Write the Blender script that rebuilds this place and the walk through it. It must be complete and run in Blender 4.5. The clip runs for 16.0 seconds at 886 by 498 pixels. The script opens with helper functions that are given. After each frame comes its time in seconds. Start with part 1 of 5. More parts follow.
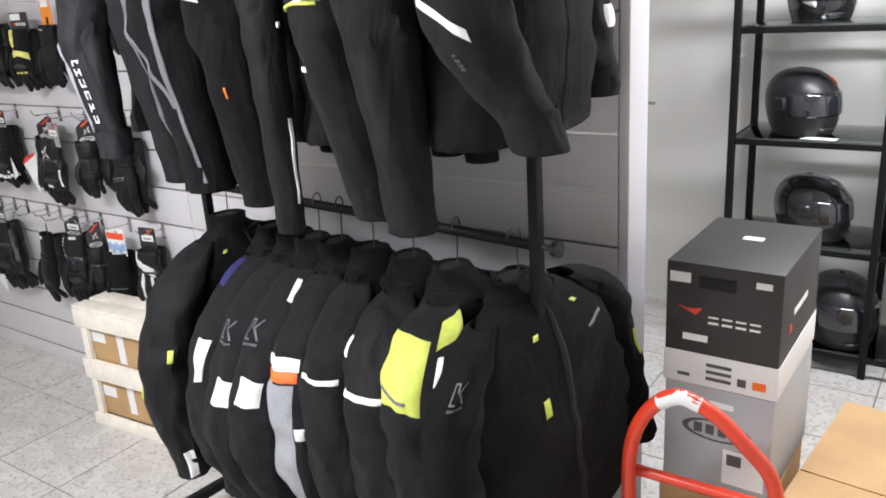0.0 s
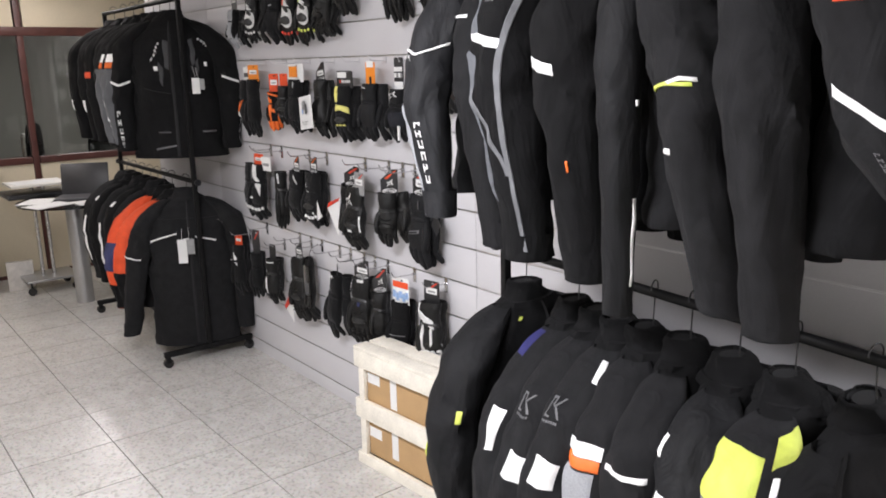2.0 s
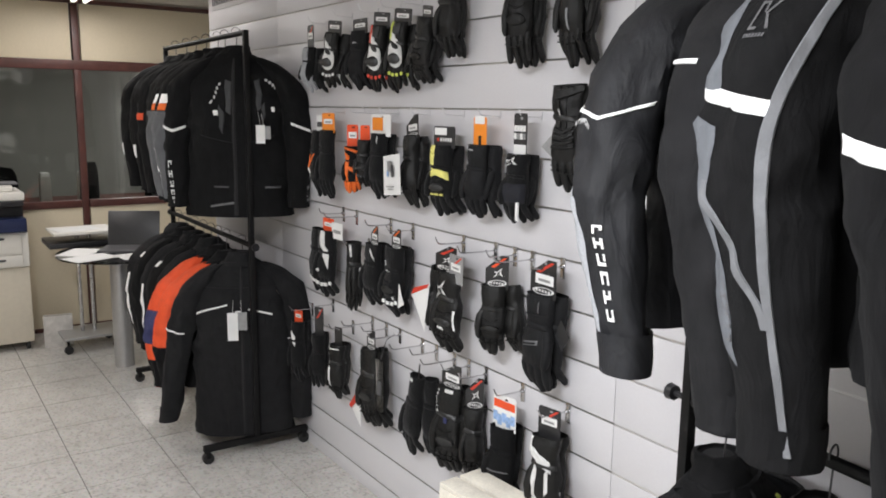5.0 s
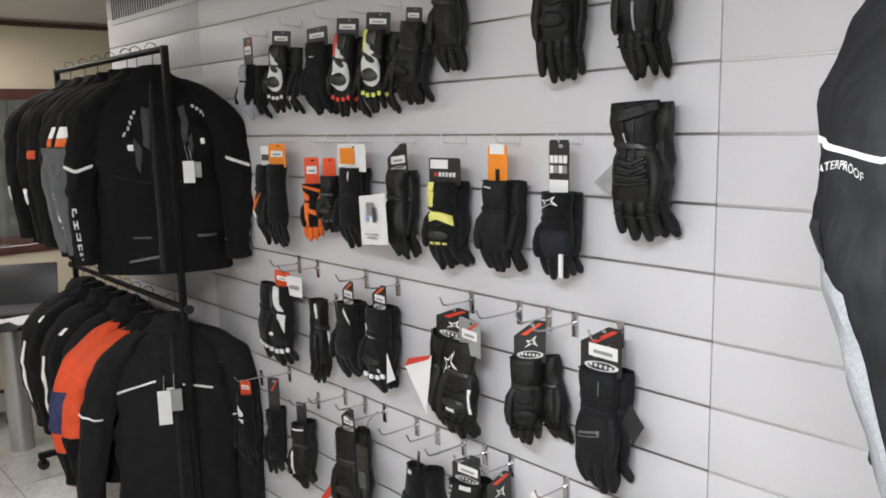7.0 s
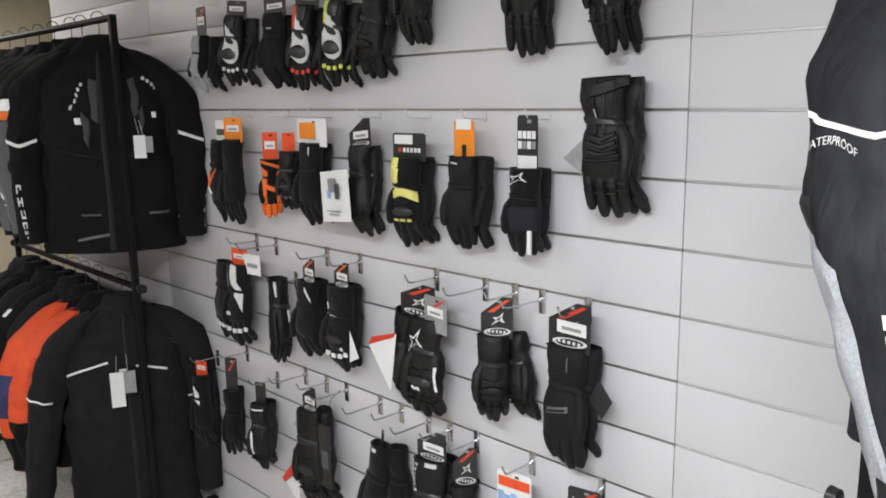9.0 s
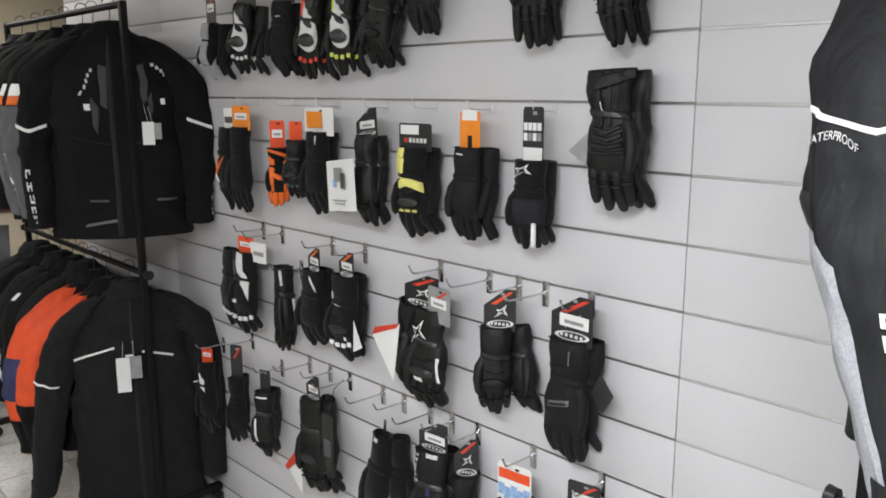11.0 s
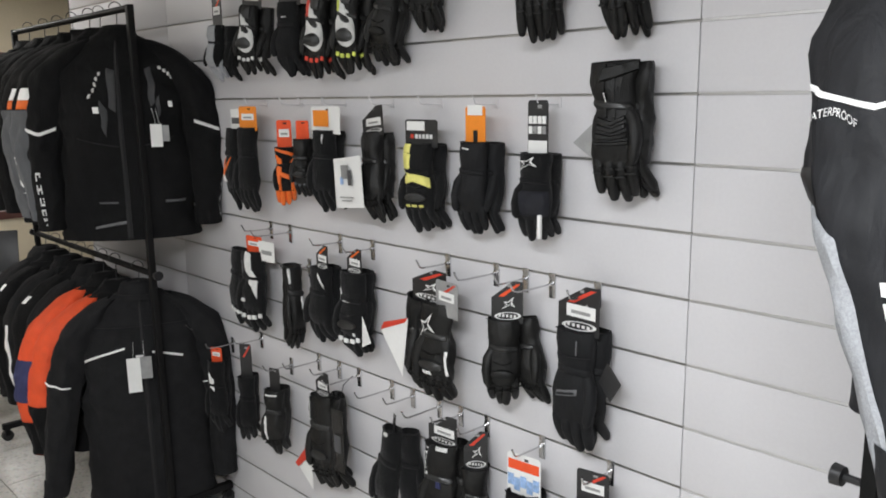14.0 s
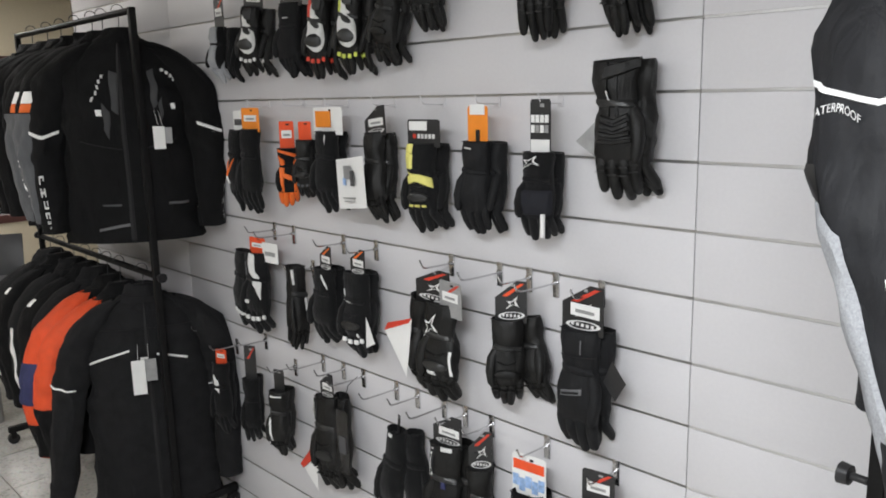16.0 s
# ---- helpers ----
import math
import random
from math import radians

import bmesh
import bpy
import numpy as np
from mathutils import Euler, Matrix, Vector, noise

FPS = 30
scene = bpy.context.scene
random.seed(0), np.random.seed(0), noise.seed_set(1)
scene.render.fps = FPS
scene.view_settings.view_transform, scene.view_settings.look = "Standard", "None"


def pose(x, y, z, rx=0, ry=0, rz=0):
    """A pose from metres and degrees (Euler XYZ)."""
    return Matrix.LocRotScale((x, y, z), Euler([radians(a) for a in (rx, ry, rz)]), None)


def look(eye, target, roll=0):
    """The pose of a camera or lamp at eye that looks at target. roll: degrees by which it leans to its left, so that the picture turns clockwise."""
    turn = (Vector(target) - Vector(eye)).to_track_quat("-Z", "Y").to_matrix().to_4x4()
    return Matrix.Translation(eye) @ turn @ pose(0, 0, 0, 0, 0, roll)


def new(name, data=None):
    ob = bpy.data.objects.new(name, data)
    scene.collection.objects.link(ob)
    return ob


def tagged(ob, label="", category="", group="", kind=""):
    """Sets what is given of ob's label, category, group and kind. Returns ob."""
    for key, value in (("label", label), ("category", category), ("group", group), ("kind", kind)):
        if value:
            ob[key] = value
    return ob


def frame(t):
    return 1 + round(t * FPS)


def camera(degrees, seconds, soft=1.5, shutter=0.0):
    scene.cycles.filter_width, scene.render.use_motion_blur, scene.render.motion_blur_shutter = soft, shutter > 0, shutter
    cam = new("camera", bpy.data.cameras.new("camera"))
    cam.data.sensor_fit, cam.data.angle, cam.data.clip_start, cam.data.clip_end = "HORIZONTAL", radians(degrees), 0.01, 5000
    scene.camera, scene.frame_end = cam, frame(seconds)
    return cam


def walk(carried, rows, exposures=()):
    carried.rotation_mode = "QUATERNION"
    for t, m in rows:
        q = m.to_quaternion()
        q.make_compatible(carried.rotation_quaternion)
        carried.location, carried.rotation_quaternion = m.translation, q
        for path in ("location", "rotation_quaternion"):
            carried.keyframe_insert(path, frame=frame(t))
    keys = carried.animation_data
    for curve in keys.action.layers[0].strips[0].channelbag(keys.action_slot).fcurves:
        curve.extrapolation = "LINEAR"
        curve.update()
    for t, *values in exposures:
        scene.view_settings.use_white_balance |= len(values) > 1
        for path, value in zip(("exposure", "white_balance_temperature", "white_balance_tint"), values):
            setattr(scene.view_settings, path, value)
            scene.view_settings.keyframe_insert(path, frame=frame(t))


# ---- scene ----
cam = camera(58.0, 16.0, soft=1.8)
PATH = [
    (0, (2.512, -1.895, 1.66), (1.419, -0.342, 1.035), -3.8),
    (0.3, (2.476, -1.914, 1.666), (1.304, -0.417, 1.044), -3.2),
    (0.5, (2.454, -1.933, 1.67), (1.221, -0.482, 1.06), -3.3),
    (1, (2.405, -1.966, 1.666), (1.052, -0.597, 1.125), -1.9),
    (1.5, (2.355, -1.982, 1.678), (0.9, -0.708, 1.17), -2.0),
    (2, (2.295, -1.984, 1.692), (0.769, -0.774, 1.237), -1.3),
    (2.5, (2.237, -1.954, 1.695), (0.615, -0.867, 1.263), -0.9),
    (3, (2.154, -1.851, 1.71), (0.377, -1.029, 1.301), -1.4),
    (3.5, (2.047, -1.756, 1.713), (0.259, -0.949, 1.326), -0.5),
    (4, (1.878, -1.719, 1.705), (0.124, -0.828, 1.346), 0.0),
    (4.5, (1.691, -1.705, 1.724), (0.019, -0.659, 1.394), 0.5),
    (4.7, (1.632, -1.691, 1.723), (-0.014, -0.606, 1.385), 0.8),
    (6.8, (0.914, -1.564, 1.776), (-0.603, -0.303, 1.448), -1.8),
    (7, (0.877, -1.56, 1.762), (-0.599, -0.248, 1.449), -1.3),
    (7.5, (0.854, -1.57, 1.764), (-0.574, -0.21, 1.432), -0.3),
    (8, (0.843, -1.572, 1.761), (-0.564, -0.198, 1.395), -0.9),
    (8.5, (0.831, -1.578, 1.752), (-0.56, -0.19, 1.379), -0.6),
    (9, (0.827, -1.573, 1.759), (-0.555, -0.177, 1.386), -0.9),
    (11.3, (0.837, -1.557, 1.755), (-0.562, -0.183, 1.361), 0.0),
    (11.5, (0.837, -1.561, 1.738), (-0.555, -0.175, 1.361), 0.4),
    (12, (0.827, -1.563, 1.743), (-0.576, -0.193, 1.35), -0.1),
    (12.5, (0.827, -1.57, 1.738), (-0.545, -0.168, 1.35), 0.5),
    (13, (0.843, -1.577, 1.739), (-0.558, -0.206, 1.343), -0.2),
    (13.5, (0.853, -1.577, 1.74), (-0.556, -0.213, 1.348), -1.0),
    (14, (0.852, -1.586, 1.734), (-0.555, -0.217, 1.352), -0.9),
    (14.5, (0.852, -1.585, 1.743), (-0.544, -0.209, 1.346), -1.2),
    (15, (0.85, -1.584, 1.726), (-0.532, -0.191, 1.341), -0.8),
    (15.5, (0.854, -1.576, 1.74), (-0.545, -0.202, 1.347), -1.4),
    (16, (0.851, -1.579, 1.733), (-0.565, -0.218, 1.351), -1.4),
]
walk(cam, [(t, look(eye, target, roll)) for t, eye, target, roll in PATH],
     [(0, 0.06, 6380, 14), (2, 0.08, 6480, 16), (3, 0.0, 6520, 12), (3.5, -0.04, 6510, 12), (4.5, 0.06, 6480, 12), (7, 0.07, 6440, 10), (9, -0.01, 6420, 9.5), (12, -0.06, 6410, 9.5), (16, -0.08, 6410, 9.5)])

# ---- world and lamps ----
world = bpy.data.worlds.new("world")
scene.world = world
world.use_nodes = True
world.node_tree.nodes["Background"].inputs[0].default_value = (0.9, 0.92, 1.0, 1)
world.node_tree.nodes["Background"].inputs[1].default_value = 0.05
# place of each ceiling light and its watts; only the first is seen
WARM, COOL = (1.0, 0.965, 0.93), (0.955, 0.975, 1.0)
# fourth to seventh are unseen, added to brighten partition, helmet wall, corridor, office
LAMPS = [(-4.1, -0.5, 11.0, WARM), (-1.0, -1.85, 10.0, COOL), (0.75, -2.0, 86.0, COOL), (-3.3, -2.0, 20.0, WARM), (2.6, 0.9, 62.0, COOL), (-7.4, -2.05, 26.0, WARM), (-7.4, 0.4, 26.0, WARM)]
CEILING = 2.5


# ---- materials ----
def material(name, colour, rough=0.6, metal=0.0, spread=0.12, scale=30.0, bump=0.15, grain=300.0, coat=0.0, sheen=0.0, second=None, spec=0.5, fold=0.0):
    """A surface with broad stains and fine grain at real size, slightly different from object to object."""
    m = bpy.data.materials.new(name)
    m.use_nodes = True
    n, l = m.node_tree.nodes, m.node_tree.links
    b = n["Principled BSDF"]
    b.inputs["Metallic"].default_value = metal
    b.inputs["Coat Weight"].default_value = coat
    b.inputs["Sheen Weight"].default_value = sheen
    b.inputs["Specular IOR Level"].default_value = spec
    pos = n.new("ShaderNodeTexCoord")
    big = n.new("ShaderNodeTexNoise")
    big.inputs["Scale"].default_value = scale
    big.inputs["Detail"].default_value = 6
    fine = n.new("ShaderNodeTexNoise")
    fine.inputs["Scale"].default_value = grain
    fine.inputs["Detail"].default_value = 3
    l.new(pos.outputs["Object"], big.inputs["Vector"])
    l.new(pos.outputs["Object"], fine.inputs["Vector"])
    ramp = n.new("ShaderNodeValToRGB")
    lo = [max(0.0, c * (1 - spread)) for c in colour]
    hi = [min(1.0, c * (1 + spread)) for c in (second or colour)]
    ramp.color_ramp.elements[0].position, ramp.color_ramp.elements[1].position = 0.35, 0.65
    ramp.color_ramp.elements[0].color, ramp.color_ramp.elements[1].color = (*lo, 1), (*hi, 1)
    both = n.new("ShaderNodeMath")
    both.operation = "MULTIPLY_ADD"
    both.inputs[1].default_value = 0.4
    l.new(fine.outputs["Fac"], both.inputs[0])
    part60 = n.new("ShaderNodeMath")
    part60.operation = "MULTIPLY"
    part60.inputs[1].default_value = 0.6
    l.new(big.outputs["Fac"], part60.inputs[0])
    l.new(part60.outputs[0], both.inputs[2])
    l.new(both.outputs[0], ramp.inputs["Fac"])
    l.new(ramp.outputs["Color"], b.inputs["Base Color"])
    r = n.new("ShaderNodeMapRange")
    r.inputs["To Min"].default_value, r.inputs["To Max"].default_value = max(0.03, rough - 0.1), min(1.0, rough + 0.1)
    l.new(big.outputs["Fac"], r.inputs["Value"])
    l.new(r.outputs["Result"], b.inputs["Roughness"])
    if bump:
        bp = n.new("ShaderNodeBump")
        bp.inputs["Strength"].default_value = bump
        bp.inputs["Distance"].default_value = 0.002
        l.new(fine.outputs["Fac"], bp.inputs["Height"])
        l.new(bp.outputs["Normal"], b.inputs["Normal"])
        if fold:
            soft, stretch = n.new("ShaderNodeTexNoise"), n.new("ShaderNodeMapping")
            stretch.inputs["Scale"].default_value = (1.5, 1.5, 0.6)
            soft.inputs["Scale"].default_value, soft.inputs["Detail"].default_value, soft.inputs["Distortion"].default_value = 8.0, 4.0, 1.4
            l.new(pos.outputs["Object"], stretch.inputs["Vector"])
            l.new(stretch.outputs["Vector"], soft.inputs["Vector"])
            crease = n.new("ShaderNodeBump")
            crease.inputs["Strength"].default_value, crease.inputs["Distance"].default_value = fold, 0.03
            l.new(soft.outputs["Fac"], crease.inputs["Height"])
            l.new(crease.outputs["Normal"], bp.inputs["Normal"])
    return m


def granite():
    """Polished pale granite: light ground, grey and dark crystals, faint joints of tone from tile to tile."""
    m = bpy.data.materials.new("granite")
    m.use_nodes = True
    n, l = m.node_tree.nodes, m.node_tree.links
    b = n["Principled BSDF"]
    pos, info = n.new("ShaderNodeTexCoord"), n.new("ShaderNodeObjectInfo")
    shift = n.new("ShaderNodeVectorMath")
    shift.operation = "ADD"
    times = n.new("ShaderNodeMath")
    times.operation = "MULTIPLY"
    times.inputs[1].default_value = 37.0
    l.new(info.outputs["Random"], times.inputs[0])
    l.new(pos.outputs["Object"], shift.inputs[0])
    l.new(times.outputs[0], shift.inputs[1])
    cloud, speck, crystal = n.new("ShaderNodeTexNoise"), n.new("ShaderNodeTexNoise"), n.new("ShaderNodeTexVoronoi")
    cloud.inputs["Scale"].default_value, cloud.inputs["Detail"].default_value = 9, 7
    cloud.inputs["Distortion"].default_value = 1.2
    speck.inputs["Scale"].default_value, speck.inputs["Detail"].default_value = 62, 5
    crystal.inputs["Scale"].default_value = 170
    for tex in (cloud, speck, crystal):
        l.new(shift.outputs[0], tex.inputs["Vector"])
    r1 = n.new("ShaderNodeValToRGB")
    r1.color_ramp.elements[0].position, r1.color_ramp.elements[1].position = 0.38, 0.6
    r1.color_ramp.elements[0].color, r1.color_ramp.elements[1].color = (0.575, 0.555, 0.525, 1), (0.66, 0.645, 0.615, 1)
    l.new(cloud.outputs["Fac"], r1.inputs["Fac"])
    r2 = n.new("ShaderNodeValToRGB")
    r2.color_ramp.elements[0].position, r2.color_ramp.elements[1].position = 0.36, 0.47
    r2.color_ramp.elements[0].color, r2.color_ramp.elements[1].color = (0.42, 0.41, 0.40, 1), (1, 1, 1, 1)
    l.new(speck.outputs["Fac"], r2.inputs["Fac"])
    mix = n.new("ShaderNodeMix")
    mix.data_type, mix.blend_type = "RGBA", "MULTIPLY"
    mix.inputs["Factor"].default_value = 0.52
    l.new(r1.outputs["Color"], mix.inputs["A"])
    l.new(r2.outputs["Color"], mix.inputs["B"])
    mix2 = n.new("ShaderNodeMix")
    mix2.data_type, mix2.blend_type = "RGBA", "MULTIPLY"
    mix2.inputs["Factor"].default_value = 0.12
    l.new(mix.outputs["Result"], mix2.inputs["A"])
    l.new(crystal.outputs["Color"], mix2.inputs["B"])
    l.new(mix2.outputs["Result"], b.inputs["Base Color"])
    b.inputs["Roughness"].default_value = 0.28
    b.inputs["Specular IOR Level"].default_value = 0.5
    return m


def glass(name, tint=(1, 1, 1), rough=0.0):
    m = bpy.data.materials.new(name)
    m.use_nodes = True
    n, l = m.node_tree.nodes, m.node_tree.links
    n.remove(n["Principled BSDF"])
    clear, shine, fres, mix = n.new("ShaderNodeBsdfTransparent"), n.new("ShaderNodeBsdfGlossy"), n.new("ShaderNodeFresnel"), n.new("ShaderNodeMixShader")
    clear.inputs[0].default_value = (*tint, 1)
    shine.inputs["Roughness"].default_value = rough
    fres.inputs["IOR"].default_value = 1.6
    l.new(fres.outputs[0], mix.inputs[0])
    l.new(clear.outputs[0], mix.inputs[1])
    l.new(shine.outputs[0], mix.inputs[2])
    l.new(mix.outputs[0], n["Material Output"].inputs[0])
    return m


def glowing(name, colour, strength):
    m = bpy.data.materials.new(name)
    m.use_nodes = True
    b = m.node_tree.nodes["Principled BSDF"]
    b.inputs["Base Color"].default_value = (*colour, 1)
    b.inputs["Emission Color"].default_value = (*colour, 1)
    b.inputs["Emission Strength"].default_value = strength
    return m


GRANITE = granite()
GROUT = material("grout", (0.21, 0.205, 0.19), 0.9, grain=500)
SLAT = material("slat_board", (0.64, 0.63, 0.65), 0.45, spread=0.03, scale=3, bump=0.03, grain=120)
ALU = material("aluminium", (0.74, 0.74, 0.75), 0.32, 1.0, spread=0.05, bump=0.02)
CHROME = material("chrome", (0.62, 0.62, 0.63), 0.25, 1.0, spread=0.05, bump=0.0)
STEEL = material("black_steel", (0.008, 0.0078, 0.008), 0.55, 0.0, spread=0.3, bump=0.05, spec=0.2)
WHITE_WALL = material("white_wall", (0.77, 0.765, 0.73), 0.75, spread=0.03, scale=2, bump=0.1, grain=90)
CREAM = material("cream_panel", (0.66, 0.58, 0.43), 0.6, spread=0.04, scale=3, bump=0.05, grain=60)
CEIL = material("ceiling_paint", (0.74, 0.71, 0.66), 0.85, spread=0.03, scale=4, bump=0.1)
BROWN = material("red_brown_wood", (0.085, 0.028, 0.022), 0.45, spread=0.3, scale=12, bump=0.1)
GREY_DOOR = material("grey_door", (0.36, 0.345, 0.31), 0.5, spread=0.05, scale=3, bump=0.03)
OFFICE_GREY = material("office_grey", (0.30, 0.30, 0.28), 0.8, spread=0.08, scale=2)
CLOTH = material("black_textile", (0.0075, 0.0075, 0.0080), 0.85, spread=0.35, scale=25, bump=0.5, grain=900, sheen=0.02, spec=0.14, fold=0.32)
CLOTH2 = material("charcoal_textile", (0.0150, 0.0150, 0.0160), 0.85, spread=0.3, scale=22, bump=0.5, grain=800, sheen=0.02, spec=0.14, fold=0.32)
NYLON = material("charcoal_nylon", (0.015, 0.0155, 0.0175), 0.6, spread=0.3, scale=16, bump=0.35, grain=900, spec=0.25, fold=0.35)
SHELL = material("softshell", (0.0100, 0.0102, 0.0112), 0.65, spread=0.3, scale=18, bump=0.3, grain=900, sheen=0.02, spec=0.2, fold=0.32)
LEATHER = material("black_leather", (0.0085, 0.0083, 0.008), 0.46, spread=0.3, scale=40, bump=0.5, grain=420, spec=0.3, fold=0.22)
KNIT = material("black_knit", (0.007, 0.007, 0.0076), 0.9, spread=0.3, scale=60, bump=0.6, grain=700, sheen=0.1, spec=0.2, fold=0.22)
RUBBER = material("black_rubber", (0.018, 0.018, 0.018), 0.38, spread=0.2, bump=0.1)
LINING = material("dark_lining", (0.010, 0.010, 0.011), 0.8, spread=0.3)
GREY_CLOTH = material("grey_textile", (0.095, 0.099, 0.107), 0.8, spread=0.15, scale=20, bump=0.5, grain=900, sheen=0.1, fold=0.32)
DARK_ALU = material("shaded_aluminium", (0.48, 0.47, 0.46), 0.4, 0.8, spread=0.1, bump=0.03)
STRIPE_GREY = material("mid_grey_textile", (0.17, 0.175, 0.185), 0.75, spread=0.15, scale=30, bump=0.5, grain=800, fold=0.32)
INLAY = material("dark_grey_inlay", (0.042, 0.043, 0.046), 0.7, spread=0.2, scale=30, bump=0.4, grain=800)
SLATE = material("slate_grey_textile", (0.135, 0.145, 0.16), 0.75, spread=0.2, scale=24, bump=0.5, grain=800, fold=0.32)
MESH_GREY = material("pale_grey_mesh", (0.34, 0.35, 0.37), 0.75, spread=0.2, scale=300, bump=0.8, grain=700, fold=0.32)
BLUE_CLOTH = material("navy_textile", (0.03, 0.035, 0.11), 0.8, spread=0.2, grain=800, bump=0.4)
PURPLE_CLOTH = material("violet_blue_textile", (0.022, 0.022, 0.12), 0.8, spread=0.2, grain=800, bump=0.4)
# retroreflected glow of the tape put into a near-white base colour
REFLECT = material("reflective_white", (0.93, 0.93, 0.92), 0.35, spread=0.03, scale=60, bump=0.05)
PRINT = material("white_print", (0.68, 0.68, 0.67), 0.6, spread=0.25, scale=80)
DULL_PRINT = material("grey_print", (0.12, 0.12, 0.125), 0.6, spread=0.3, scale=80)
ORANGE = material("orange_fabric", (0.85, 0.16, 0.02), 0.65, spread=0.12, scale=40)
RED_ORANGE = material("red_orange_fabric", (0.78, 0.085, 0.02), 0.7, spread=0.12, scale=20, bump=0.3, grain=700, fold=0.32)
FLUO = material("fluorescent_yellow", (0.62, 0.70, 0.12), 0.6, spread=0.12, scale=25, bump=0.3, grain=600, fold=0.32)
LEMON = material("pale_yellow", (0.74, 0.69, 0.19), 0.6, spread=0.08, scale=40)
RED = material("red_print", (0.62, 0.05, 0.025), 0.5, spread=0.15)
WHITE_LEATHER = material("white_leather", (0.70, 0.70, 0.69), 0.5, spread=0.1, scale=50, bump=0.4)
PAPER = material("white_paper", (0.80, 0.80, 0.79), 0.7, spread=0.04, scale=15, bump=0.03)
TAG_BLACK = material("black_card", (0.02, 0.02, 0.021), 0.45, spread=0.2)
TAG_ORANGE = material("orange_card", (0.88, 0.27, 0.02), 0.5, spread=0.06)
TAG_GREY = material("grey_card", (0.30, 0.30, 0.30), 0.5, spread=0.15)
BLUE_PRINT = material("pale_blue_print", (0.30, 0.45, 0.72), 0.5, spread=0.3, scale=90)
PLASTIC = glass("clear_plastic", (0.96, 0.96, 0.97), 0.15)
PANE = glass("window_glass", (0.80, 0.82, 0.80), 0.02)
TABLE_GLASS = glass("table_glass", (0.62, 0.68, 0.68), 0.03)
CARDBOARD = material("cardboard", (0.50, 0.32, 0.155), 0.85, spread=0.1, scale=8, bump=0.15, grain=200)
PINE = material("pale_pine", (0.86, 0.815, 0.71), 0.7, spread=0.12, scale=14, bump=0.2, grain=120)
BOX_BLACK = material("black_carton", (0.030, 0.028, 0.027), 0.55, spread=0.15, scale=6, bump=0.05)
BOX_WHITE = material("white_carton", (0.74, 0.74, 0.73), 0.6, spread=0.04, scale=6, bump=0.05)
BOX_GREY = material("grey_carton", (0.40, 0.41, 0.42), 0.6, spread=0.05, scale=6, bump=0.05)
DARK_GREY = material("dark_grey_print", (0.08, 0.08, 0.085), 0.6)
RED_PAINT = material("red_paint", (0.74, 0.055, 0.02), 0.35, spread=0.08, scale=14, bump=0.05, coat=0.3)
GLOSS_BLACK = material("gloss_black_shell", (0.012, 0.012, 0.014), 0.14, spread=0.3, bump=0.0, coat=0.8)
MATT_BLACK = material("matt_black_shell", (0.018, 0.018, 0.02), 0.4, spread=0.3, bump=0.0)
VISOR = material("smoked_visor", (0.02, 0.022, 0.026), 0.06, spread=0.1, bump=0.0, coat=1.0)
NAVY_PLASTIC = material("navy_plastic", (0.018, 0.026, 0.075), 0.3, spread=0.1, bump=0.0)
OFF_WHITE = material("off_white_plastic", (0.72, 0.70, 0.65), 0.5, spread=0.03, bump=0.03)
BEIGE = material("beige_plastic", (0.62, 0.57, 0.47), 0.55, spread=0.04, bump=0.03)
DARK_PLASTIC = material("dark_plastic", (0.018, 0.018, 0.02), 0.35, spread=0.2, bump=0.02)
SILVER = material("silver_paint", (0.46, 0.46, 0.46), 0.35, 0.6, spread=0.05, bump=0.03)
MARBLE = material("marbled_stone", (0.55, 0.53, 0.50), 0.4, spread=0.25, scale=18, bump=0.05)
TUBE = glowing("fluorescent_tube", (1.0, 0.97, 0.94), 3.0)


# ---- shaping ----
def mesh_of(bm, name, mat, smooth=True):
    me = bpy.data.meshes.new(name)
    bmesh.ops.recalc_face_normals(bm, faces=bm.faces)
    bm.to_mesh(me)
    bm.free()
    me.materials.append(mat)
    if smooth:
        for p in me.polygons:
            p.use_smooth = True
        me.set_sharp_from_angle(angle=radians(40))
    return me


def part(name, bm, mat, parent, label=""):
    ob = new(name, mesh_of(bm, name, mat))
    ob.parent = parent
    return tagged(ob, label)


def thing(name, label, category, m, group="", kind=""):
    ob = new(name)
    ob.empty_display_size = 0.05
    ob.matrix_basis = m
    return tagged(ob, label, category, group, kind)


def solid(name, bm, mat, label="", category="", group="", kind="", m=None):
    ob = new(name, mesh_of(bm, name, mat))
    if m is not None:
        ob.matrix_basis = m
    return tagged(ob, label, category, group, kind)


def box(x0, x1, y0, y1, z0, z1, bevel=0.004, bm=None, m=None):
    """A block with softened edges, added to bm."""
    bm = bm or bmesh.new()
    made = bmesh.ops.create_cube(bm, size=1)["verts"]
    for v in made:
        v.co = Vector(((x0 + x1) / 2 + v.co.x * (x1 - x0), (y0 + y1) / 2 + v.co.y * (y1 - y0), (z0 + z1) / 2 + v.co.z * (z1 - z0)))
    if bevel:
        edges = list({e for v in made for e in v.link_edges})
        res = bmesh.ops.bevel(bm, geom=edges, offset=min(bevel, 0.45 * min(abs(x1 - x0), abs(y1 - y0), abs(z1 - z0))), segments=2, affect="EDGES", profile=0.6)
        made = [v for v in bm.verts if v in set(res["verts"]) or v in set(made)] if m is not None else made
    if m is not None:
        bmesh.ops.transform(bm, matrix=m, verts=[v for v in made if v.is_valid])
    return bm


